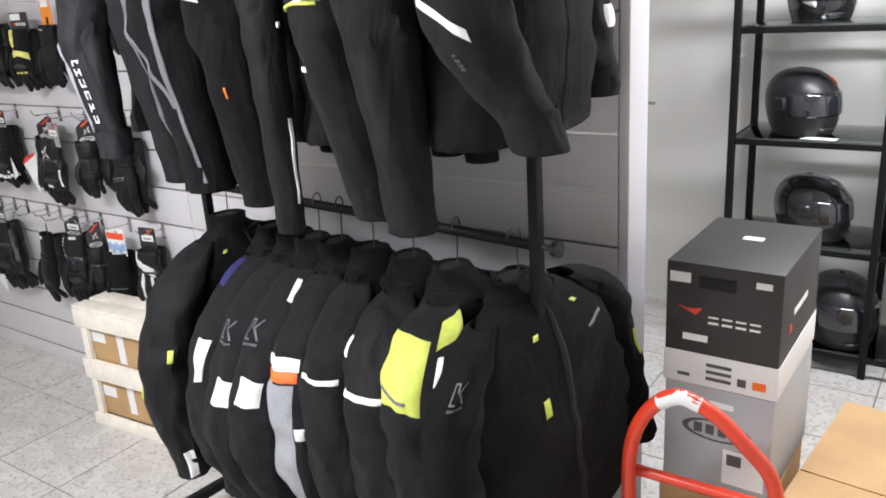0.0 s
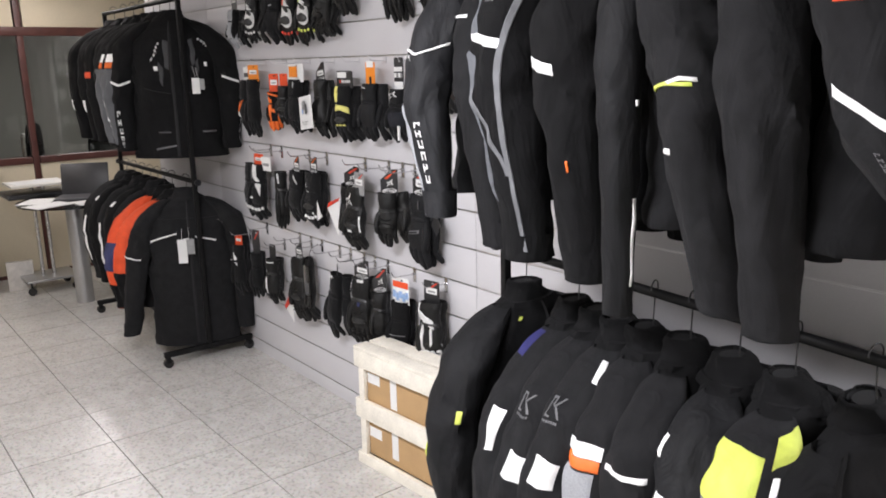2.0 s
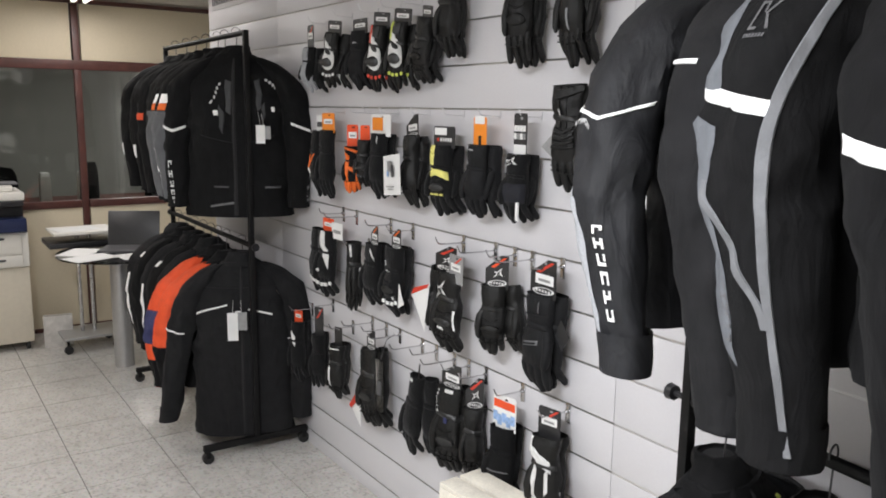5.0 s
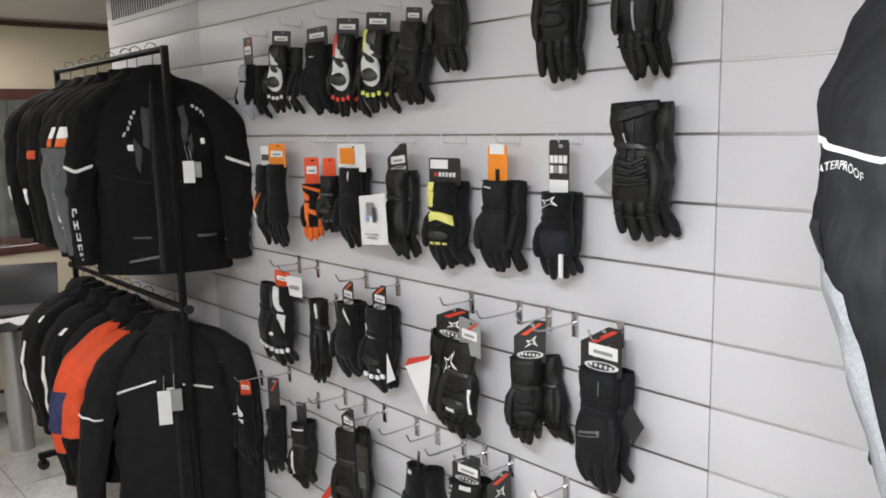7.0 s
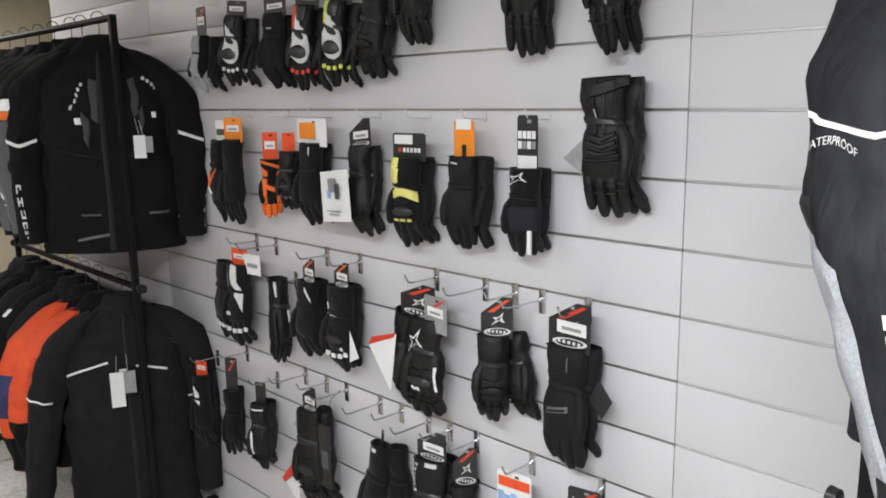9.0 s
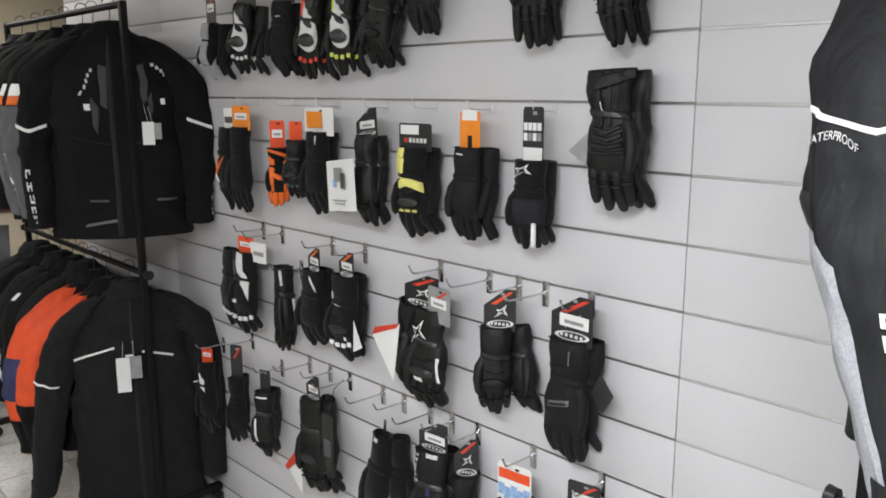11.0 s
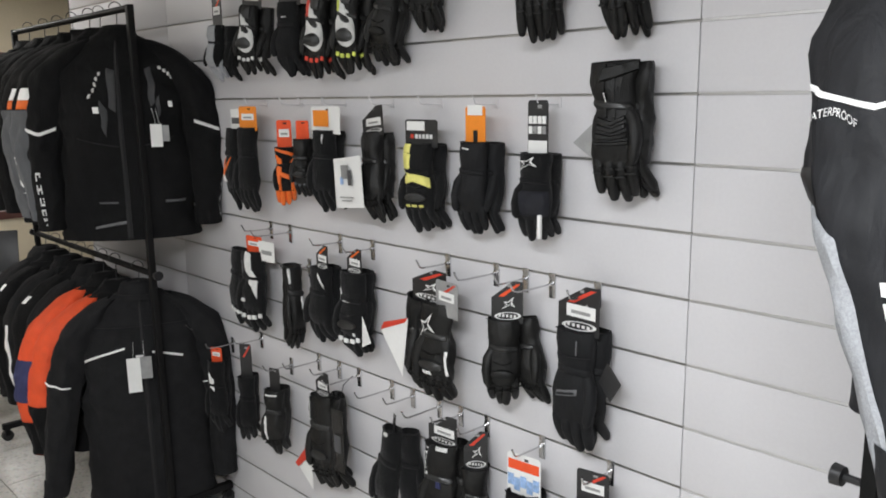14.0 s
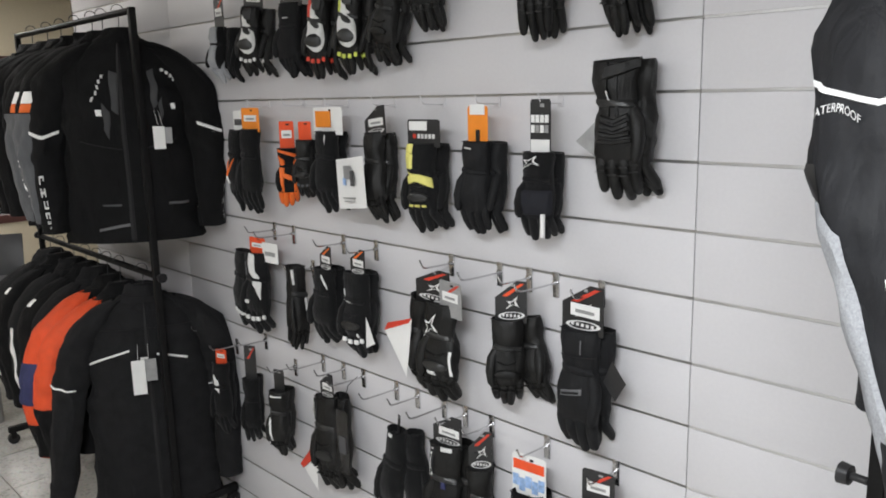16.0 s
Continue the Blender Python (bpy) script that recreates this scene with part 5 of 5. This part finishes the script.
clip = thing("clear_packet", "small clear plastic packet with a dark printed insert", "packet", pose(-1.19, -0.10, 0.62), "")
part("film", card(-0.03, 0.03, -0.13, 0.09, 0.0, 0.004), PLASTIC, clip)
part("insert", card(-0.018, 0.018, -0.06, 0.0, -0.003, 0.002), DARK_GREY, clip)
part("loop", tube([(0, 0.002, 0.085), (0, 0.03, 0.17), (0, 0.07, 0.19)], 0.0015, 5), DARK_PLASTIC, clip)
display_hook(-1.19, H4, 0.15)
for hx in (-2.12, -1.42, -1.02, -0.80):
    display_hook(hx, H4, 0.15)


# ---- parcel crate beside the nearer rail ----
def crate():
    c = thing("parcel_crate", "pale pine slatted crate holding two stacked cardboard cartons", "crate", pose(-0.455, -0.30, 0, 0, 0, 4))
    lx, ly = 0.62, 0.17
    for z0, z1 in ((0.05, 0.235), (0.275, 0.48)):
        carton = part("carton", box(0.025, lx - 0.025, 0.025, ly - 0.02, z0, z1, 0.004), CARDBOARD, c, "brown cardboard carton with white labels")
        part("label", box(0.06, 0.14, 0.0235, 0.0252, z1 - 0.10, z1 - 0.055, 0), PAPER, carton)
        part("label", box(0.21, 0.25, 0.0235, 0.0252, z0 + 0.03, z1 - 0.03, 0), PAPER, carton)
    for z0, z1 in ((0.0, 0.05), (0.215, 0.30), (0.445, 0.52)):
        part("board", box(-0.002, lx, 0.0, 0.02, z0, z1, 0.002), PINE, c)
        part("board", box(0.0, 0.02, 0.021, ly, z0, z1, 0.002), PINE, c)
        part("board", box(lx - 0.02, lx, 0.021, ly, z0, z1, 0.002), PINE, c)
    part("lid_board", box(0.0, lx, 0.0, 0.07, 0.521, 0.536, 0.002), PINE, c)
    part("lid_board", box(0.0, lx, 0.085, ly, 0.521, 0.536, 0.002), PINE, c)
    for x in (0.022, lx - 0.06):
        part("batten", box(x, x + 0.035, 0.004, 0.024, 0.03, 0.52, 0.002), PINE, c)


crate()


# ---- helmet boxes, hand truck and carton by the end of the slatted wall ----
def helmet_box(label, mat, m, w, d, h, trim=None):
    b = thing("helmet_box", label, "box", m, "stacked helmet boxes")
    part("carton", box(-w / 2, w / 2, 0, d, 0, h, 0.005), mat, b)
    if trim:
        part("white_base", box(-w / 2 - 0.002, w / 2 + 0.002, -0.002, d + 0.002, 0.0, 0.085, 0.003), trim, b, "white printed lower band")
        for q, (x, wide) in enumerate(((-0.10, 0.03), (-0.03, 0.06), (0.045, 0.02), (0.08, 0.03))):
            for r_ in range(3 if q == 1 else 1):
                part("print", box(x, x + wide, -0.0042, -0.0022, 0.02 + r_ * 0.018, 0.028 + r_ * 0.018 + (0.012 if q > 1 else 0), 0), ORANGE if q == 3 else DARK_GREY, b)
    return b


BX, BY = 2.045, -0.11
low_box = helmet_box("pale grey helmet carton with an oval emblem, under a black one", BOX_GREY, pose(BX, BY, 0.40, 0, 0, -2), 0.265, 0.38, 0.285)
ring = bmesh.new()
for k in range(28):
    a0, a1 = math.tau * k / 28, math.tau * (k + 1) / 28
    ring.faces.new([ring.verts.new((r_ * 0.085 * math.cos(a), -0.002, 0.17 + r_ * 0.03 * math.sin(a))) for r_, a in ((1, a0), (1, a1), (0.82, a1), (0.82, a0))])
part("emblem", ring, DARK_GREY, low_box)
for q in range(4):
    part("print", box(-0.055 + q * 0.03, -0.035 + q * 0.03, -0.0025, -0.0005, 0.157, 0.183, 0), DARK_GREY, low_box)
label = part("label", box(0.02, 0.12, -0.0025, -0.0005, 0.03, 0.125, 0), PAPER, low_box, "white product label with a dark picture")
part("picture", box(0.03, 0.065, -0.0038, -0.0026, 0.085, 0.115, 0), DARK_GREY, label)
part("label", box(-0.02, 0.04, -0.0025, -0.0005, 0.235, 0.25, 0), PAPER, low_box)
top_box = helmet_box("black helmet carton with hand hole and white lower band", BOX_BLACK, pose(BX, BY, 0.686, 0, 0, -1), 0.27, 0.40, 0.315, BOX_WHITE)
# hole is a dark plate on the front, its inner shade painted
part("hand_hole", box(-0.055, 0.03, -0.0025, 0.0, 0.255, 0.285, 0.001), LINING, top_box)
part("label", box(-0.125, -0.075, -0.003, -0.0008, 0.265, 0.29, 0), PAPER, top_box, "small white price label")
part("label", box(0.075, 0.11, -0.003, -0.0008, 0.275, 0.29, 0), PAPER, top_box)
part("label", box(-0.09, -0.03, -0.003, -0.0008, 0.118, 0.135, 0), PAPER, top_box)
part("red_mark", sheet([(-0.105, -0.001, 0.205), (-0.06, -0.001, 0.185), (-0.045, -0.001, 0.205), (-0.075, -0.001, 0.20)], 0.001), RED, top_box, "red wing-shaped mark")
for q in range(4):
    part("letter_shape", box(-0.03 + q * 0.032, -0.006 + q * 0.032, -0.003, -0.0008, 0.168, 0.173, 0), PAPER, top_box)
    part("letter_shape", box(-0.03 + q * 0.032, -0.006 + q * 0.032, -0.003, -0.0008, 0.183, 0.187, 0), PAPER, top_box)
part("side_mark", box(0.1352, 0.1368, 0.08, 0.10, 0.14, 0.16, 0), RED, top_box)
part("side_mark", box(0.1352, 0.1368, 0.12, 0.26, 0.175, 0.19, 0), PAPER, top_box)
part("top_mark", box(-0.02, 0.03, 0.22, 0.25, 0.3152, 0.3162, 0), PAPER, top_box)
solid("support_carton", box(BX - 0.14, BX + 0.14, BY + 0.0, BY + 0.38, 0.03, 0.399, 0.005), CARDBOARD, "plain brown carton at the bottom of the stack", "box")

truck = thing("hand_truck", "bright red tubular steel hand truck holding the boxes", "hand truck", pose(2.06, -0.20, 0))
loop = rounded([(-0.165, -0.02, 0.05), (-0.165, -0.10, 0.45), (-0.135, -0.14, 0.66), (-0.055, -0.155, 0.775), (0.03, -0.155, 0.765), (0.11, -0.14, 0.69), (0.165, -0.10, 0.58), (0.175, -0.06, 0.35), (0.175, -0.02, 0.05)], 6)
part("frame", tube(loop, 0.017, 12), RED_PAINT, truck)
part("cross_bar", tube([(-0.165, -0.08, 0.515), (0.17, -0.08, 0.515)], 0.014, 10), RED_PAINT, truck)
part("cross_bar", tube([(-0.165, -0.04, 0.2), (0.175, -0.04, 0.2)], 0.014, 10), RED_PAINT, truck)
part("toe_plate", box(-0.17, 0.18, -0.02, 0.25, 0.022, 0.028, 0.001), RED_PAINT, truck)
part("sticker", tube(rounded([(-0.075, -0.155, 0.757), (-0.03, -0.158, 0.782), (0.015, -0.156, 0.772)], 4), 0.0178, 12), PAPER, truck, "white printed sticker")
for x in (-0.20, 0.21):
    wheel = part("wheel", tube([(x - 0.022, -0.05, 0.10), (x - 0.018, -0.05, 0.10), (x + 0.018, -0.05, 0.10), (x + 0.022, -0.05, 0.10)], [0.085, 0.10, 0.10, 0.085], 22), RUBBER, truck, "black rubber wheel")
    part("rim", tube([(x - 0.025, -0.05, 0.10), (x + 0.025, -0.05, 0.10)], 0.05, 16), RED_PAINT, wheel)
carton = thing("shipping_carton", "large brown cardboard shipping carton closed with tape", "box", pose(2.50, 0.0, 0, 0, 0, -6))
part("carton", box(-0.28, 0.42, -0.42, 0.42, 0, 0.43, 0.006), CARDBOARD, carton)
part("flap", box(-0.28, 0.42, -0.42, -0.003, 0.4302, 0.434, 0.001), CARDBOARD, carton)
part("flap", box(-0.28, 0.42, 0.003, 0.42, 0.4302, 0.434, 0.001), CARDBOARD, carton)
part("label", box(-0.24, 0.05, -0.423, -0.4205, 0.28, 0.41, 0), PAPER, carton, "white shipping label")

# ---- helmet shelves ----
SX0, SX1, SX2, SY0, SY1 = 1.63, 2.20, 2.78, 1.50, 1.86
shelf_unit = thing("helmet_shelves", "open black steel shelf unit carrying dark helmets", "shelf", pose(0, 0, 0))
for x in (SX0, SX1, SX2):
    for y in (SY0, SY1):
        part("upright", box(x - 0.014, x + 0.014, y - 0.014, y + 0.014, 0, 2.2, 0.002), STEEL, shelf_unit)
SHELVES = (0.10, 0.545, 0.985, 1.43, 1.875)
for z in SHELVES:
    for y in (SY0, SY1):
        part("long_rail", box(SX0 + 0.014, SX2 - 0.014, y - 0.012, y + 0.012, z - 0.028, z - 0.004, 0.002), STEEL, shelf_unit)
    for x in (SX0, SX1, SX2):
        part("side_rail", box(x - 0.012, x + 0.012, SY0 + 0.014, SY1 - 0.014, z - 0.028, z - 0.004, 0.002), STEEL, shelf_unit)
    pane = part("glass_shelf", box(SX0 + 0.013, SX2 - 0.013, SY0 - 0.01, SY1 + 0.01, z - 0.0035, z + 0.003, 0.001), TABLE_GLASS, shelf_unit, "clear glass shelf board")
    pane.visible_shadow = False


def helmet(label, x, y, z, turn, shell, mark=None, size=1.0):
    h = thing("helmet", label, "helmet", pose(x, y, z + 0.001, 0, 0, turn), "helmets on the shelves")
    s = size
    rows = [(0, 0.02, 0.262 * s, 0.012, 0.014), (0, 0.018, 0.252 * s, 0.058 * s, 0.068 * s), (0, 0.012, 0.222 * s, 0.098 * s, 0.118 * s), (0, 0.006, 0.172 * s, 0.122 * s, 0.148 * s), (0, 0.0, 0.115 * s, 0.126 * s, 0.155 * s), (0, -0.006, 0.06 * s, 0.118 * s, 0.150 * s), (0, -0.008, 0.022 * s, 0.108 * s, 0.138 * s), (0, -0.008, 0.0, 0.100 * s, 0.128 * s)]
    skin = Skin(rows, x, 0.0, 5, 2.15)
    body = part("shell", skin.mesh(36, 26, True, True), shell, h)
    part("visor", skin.patch(-160, -20, 0.42, 0.66, 0, 0, 1.0, 0.007, 16, 6), VISOR, h, "dark glossy visor")
    part("chin_vent", skin.patch(-108, -72, 0.80, 0.90, 0, 0, 0.8, 0.009, 6, 3), RUBBER, h)
    part("rim", skin.patch(0, 360, 0.965, 0.998, 0, 0, 1.0, 0.004, 40, 1), RUBBER, h)
    part("crown_vent", skin.patch(-104, -76, 0.16, 0.27, 0, 0, 0.7, 0.010, 6, 4), RUBBER, h)
    for s_ in (-8, 188):
        part("visor_pivot", skin.patch(s_ - 9, s_ + 9, 0.47, 0.60, 0, 0, 1, 0.010, 6, 5), RUBBER, h)
    if mark:
        part("graphic", skin.patch(*mark[:4], 0.03, 0, 0.8, 0.003, 10, 4), mark[4], h)
        if len(mark) > 5:
            for q in range(5):
                part("graphic_bar", skin.patch(mark[0] + 4, mark[1] - 10, mark[2] + 0.03 + q * 0.03, mark[2] + 0.045 + q * 0.03, 0.03, 0, 1, 0.0045, 8, 1), mark[5], h)
    return h


helmet("glossy black full-face helmet with a dull red patch", 1.86, 1.67, 0.988, 52, MATT_BLACK, (-60, -25, 0.28, 0.38, RED))
helmet("black helmet with a white and grey flag-like graphic", 1.93, 1.68, 0.548, 75, GLOSS_BLACK, (-60, 15, 0.48, 0.70, PRINT, DARK_GREY))
helmet("glossy black helmet on the upper glass shelf", 1.90, 1.68, 1.433, 30, GLOSS_BLACK, (-150, -120, 0.6, 0.7, PRINT))
helmet("dark helmet beside another on the glass shelf", 2.33, 1.66, 0.988, 20, MATT_BLACK)
helmet("dark glossy helmet on the upper glass shelf", 2.42, 1.68, 1.433, -10, GLOSS_BLACK)
helmet("dark helmet with blue tinted visor on the lowest shelf", 2.08, 1.66, 0.103, 30, MATT_BLACK, (-130, -60, 0.44, 0.60, BLUE_CLOTH), 1.1)
helmet("black helmet on the lowest shelf", 2.45, 1.66, 0.103, 10, MATT_BLACK)
helmet("black helmet on the middle glass shelf", 2.42, 1.68, 0.548, 15, MATT_BLACK)
slip = thing("paper_slip", "white paper slip and cord lying on the glass shelf", "paper", pose(1.95, 1.53, 0.9885))
part("sheet", sheet([(-0.06, -0.02, 0), (0.07, -0.03, 0), (0.08, 0.015, 0.0), (-0.04, 0.03, 0)]), PAPER, slip)
switch = thing("door_handle_plate", "small dull metal lever fixed on the white wall", "handle", pose(1.045, 1.999, 1.045))
part("plate", box(-0.02, 0.02, -0.006, 0, -0.03, 0.03, 0.003), SILVER, switch)
part("lever", tube([(0, -0.006, 0), (0, -0.04, 0), (0.09, -0.045, 0)], 0.008, 8), SILVER, switch)

# ---- copier, table and small things by the office ----
copier = thing("copier", "off-white office copier with navy paper tray on castors", "copier", pose(-4.62, -1.16, 0))
PW = 0.215
part("cabinet", box(-0.40, 0.0, -PW, PW, 0.06, 0.60, 0.008), BEIGE, copier, "beige base cabinet")
part("body", box(-0.41, 0.012, -PW - 0.005, PW + 0.005, 0.601, 0.845, 0.012), OFF_WHITE, copier)
for z0, z1 in ((0.61, 0.685), (0.70, 0.835)):
    d = part("drawer", box(0.0125, 0.022, -PW + 0.03, PW - 0.04, z0, z1, 0.004), OFF_WHITE, copier)
    part("grip", box(0.0222, 0.028, -0.07, 0.07, z1 - 0.035, z1 - 0.02, 0.002), DARK_GREY, d)
part("tray", box(-0.10, 0.05, -PW + 0.015, PW + 0.0, 0.85, 0.945, 0.012), NAVY_PLASTIC, copier, "navy blue output tray")
part("recess", box(-0.38, -0.08, -PW + 0.012, PW - 0.005, 0.846, 1.055, 0.003), DARK_PLASTIC, copier)
part("side_panel", box(-0.40, 0.005, -PW - 0.005, -PW + 0.011, 0.846, 1.14, 0.006), OFF_WHITE, copier)
part("control_panel", box(-0.09, 0.045, -PW + 0.03, PW - 0.01, 1.03, 1.065, 0.006), DARK_PLASTIC, copier)
part("scanner", box(-0.40, 0.015, -PW + 0.0115, PW + 0.0, 1.066, 1.12, 0.01), OFF_WHITE, copier)
part("feeder", box(-0.36, -0.05, -PW + 0.03, PW - 0.06, 1.121, 1.165, 0.015), OFF_WHITE, copier)
part("feeder_tray", box(-0.3, -0.08, -0.10, PW - 0.02, 1.168, 1.176, 0.003), DULL_PRINT, copier, "grey document tray")
part("button_row", box(0.0455, 0.048, -0.10, 0.06, 1.040, 1.052, 0.001), OFF_WHITE, copier)
part("tray_lip", box(0.0505, 0.056, -PW + 0.03, PW - 0.02, 0.855, 0.875, 0.003), NAVY_PLASTIC, copier)
part("side_seam", box(-0.38, -0.005, -PW - 0.0025, -PW - 0.0005, 0.30, 0.306, 0), DULL_PRINT, copier)
for x in (-0.36, -0.04):
    for y in (-PW + 0.04, PW - 0.04):
        part("castor", tube([(x, y - 0.012, 0.03), (x, y + 0.012, 0.03)], 0.03, 12), RUBBER, copier)

table = thing("office_table", "round-ended glass table on a thick silver column", "table", pose(-3.95, -0.47, 0))
top = bmesh.new()
bmesh.ops.create_cone(top, segments=40, radius1=0.40, radius2=0.40, depth=0.014, cap_ends=True, matrix=Matrix.Translation((0.0, 0.0, 0.762)))
part("tabletop", top, TABLE_GLASS, table, "thick greenish glass top")
part("column", tube([(0.03, -0.03, 0.0), (0.03, -0.03, 0.735)], 0.062, 24), SILVER, table)
part("cap", tube([(0.03, -0.03, 0.735), (0.03, -0.03, 0.7545)], 0.09, 24), SILVER, table)
stand = thing("side_stand", "small two-tier stand with dark shelf and chrome posts on castors", "stand", pose(-4.5, -0.62, 0))
part("top", box(-0.17, 0.17, -0.20, 0.20, 0.84, 0.858, 0.003), OFF_WHITE, stand)
part("dark_shelf", box(-0.18, 0.18, -0.23, 0.22, 0.755, 0.79, 0.004), DARK_PLASTIC, stand)
part("low_shelf", box(-0.17, 0.17, -0.18, 0.20, 0.10, 0.12, 0.004), SILVER, stand)
for y in (-0.03, 0.05):
    part("post", tube([(0.0, y, 0.12), (0.0, y, 0.84)], 0.014, 10), CHROME, stand)
for x in (-0.14, 0.14):
    for y in (-0.15, 0.17):
        part("castor", tube([(x - 0.01, y, 0.03), (x + 0.01, y, 0.03)], 0.03, 12), RUBBER, stand)
        part("stem", tube([(x, y, 0.03), (x, y, 0.10)], 0.008, 8), STEEL, stand)
laptop = thing("laptop", "open dark laptop with the screen's back to the shop", "laptop", pose(-3.98, -0.42, 0.7695, 0, 0, 62))
part("base", box(-0.17, 0.17, -0.12, 0.12, 0, 0.016, 0.004), DARK_GREY, laptop)
lid = box(-0.17, 0.17, -0.005, 0.005, 0, 0.235, 0.004)
bmesh.ops.transform(lid, matrix=pose(0, 0.118, 0.012, -14), verts=lid.verts)
part("screen", lid, DARK_PLASTIC, laptop, "black screen lid")
for k, (x, y, turn, z) in enumerate(((-3.80, -0.70, 20, 0.7695), (-4.03, -0.72, 55, 0.7695), (-3.74, -0.40, 5, 0.7695), (-4.50, -0.66, 12, 0.8585))):
    p = thing("paper_sheets", "loose white paper sheets lying on a table", "paper", pose(x, y, z, 0, 0, turn), "papers on the tables")
    for q in range(3):
        part("sheet", box(-0.10 + 0.01 * q, 0.11 - 0.008 * q, -0.14, 0.15 - 0.01 * q, 0.0012 * q, 0.0012 * q + 0.001, 0), PAPER, p)
solid("stone_sample", box(-0.03, 0.03, -0.095, 0.095, 0, 0.23, 0.003), MARBLE, "pale marbled slab leaning by the copier", "slab", m=pose(-4.62, -0.79, 0.0, 0, 0, -8))
parcel = thing("parcel", "brown cardboard parcel with white label and tape", "box", pose(-2.72, -2.36, 0, 0, 0, 4))
part("carton", box(-0.33, 0.33, -0.24, 0.24, 0.0, 0.61, 0.006), CARDBOARD, parcel)
part("label", box(0.3302, 0.332, 0.02, 0.18, 0.34, 0.46, 0), PAPER, parcel)
part("tape", box(-0.33, 0.33, -0.03, 0.03, 0.6102, 0.612, 0), BEIGE, parcel)
blind = thing("vertical_blind", "bundle of white vertical blind slats drawn aside", "blind", pose(-4.2, -2.19, 0))
part("head_rail", box(-0.25, 0.22, -0.02, 0.02, 1.84, 1.88, 0.004), OFF_WHITE, blind)
for k in range(5):
    part("slat", box(-0.2 + k * 0.085, -0.165 + k * 0.085, -0.014 + 0.004 * (k % 2), 0.012, 1.02 + 0.03 * (k % 3), 1.84, 0.004), OFF_WHITE, blind)
# inside the office
for x, y, turn in ((-6.2, -0.9, 20), (-6.6, -0.15, -30), (-6.3, 0.5, 60)):
    ch = thing("office_chair", "dark upholstered office chair seen through glass", "chair", pose(x, y, 0, 0, 0, turn), "chairs in the office")
    part("backrest", Skin([(0, 0, 1.18, 0.14, 0.03), (0, 0, 1.10, 0.21, 0.04), (0, 0, 0.80, 0.22, 0.045), (0, 0.03, 0.62, 0.16, 0.03)], x, 0.02).mesh(20, 10), CLOTH, ch)
    part("seat", box(-0.24, 0.24, 0.04, 0.50, 0.44, 0.53, 0.03), CLOTH, ch)
    part("stem", tube([(0, 0.26, 0.05), (0, 0.26, 0.44)], 0.025, 10), STEEL, ch)
    for q in range(5):
        part("foot", tube([(0, 0.26, 0.06), (0.27 * math.cos(q * math.tau / 5), 0.26 + 0.27 * math.sin(q * math.tau / 5), 0.02)], 0.018, 8), STEEL, ch)
desk = thing("office_desk", "dark office desk behind the partition window", "desk", pose(-7.4, -0.1, 0))
part("top", box(-0.4, 0.4, -1.2, 1.4, 0.72, 0.75, 0.004), BROWN, desk)
for y in (-1.1, 1.3):
    part("side", box(-0.38, 0.38, y - 0.015, y + 0.015, 0, 0.72, 0.003), BROWN, desk)
for y in (-0.45, -0.1):
    bin_ = thing("document_rack", "white document holder on the office desk", "holder", pose(-7.2, y, 0.7502), "holders on the office desk")
    part("back", box(-0.06, 0.06, -0.05, 0.05, 0, 0.26, 0.004), OFF_WHITE, bin_)
    part("files", box(-0.05, 0.05, -0.04, 0.04, 0.2605, 0.30, 0.003), PAPER, bin_)

# ---- floor tiles ----
TILE = 0.405
XS = [-2.18 + TILE * k for k in range(-18, 15)]
YS = [-1.475 + TILE * k for k in range(-7, 9)]


def tile_mesh():
    bm = box(0.0027, TILE - 0.0027, 0.0027, TILE - 0.0027, -0.006, 0.0, 0)
    return mesh_of(bm, "tile", GRANITE, False)


floor = bpy.data.objects["floor"]
tile = tile_mesh()
rest = bmesh.new()
for x in XS:
    for y in YS:
        if -5.1 < x < 2.4 and -2.8 < y < 0.1:
            ob = new("tile", tile)
            ob.parent = floor
            ob.location = (x, y, 0)
        elif x > -9.6 and x < 3.5 and y < 1.9 and y > -4.3:
            box(x + 0.0027, x + TILE - 0.0027, y + 0.0027, y + TILE - 0.0027, -0.006, 0.0, 0, rest)
far_tiles = part("floor_tiles", rest, GRANITE, floor)
tagged(far_tiles, kind="stuff")
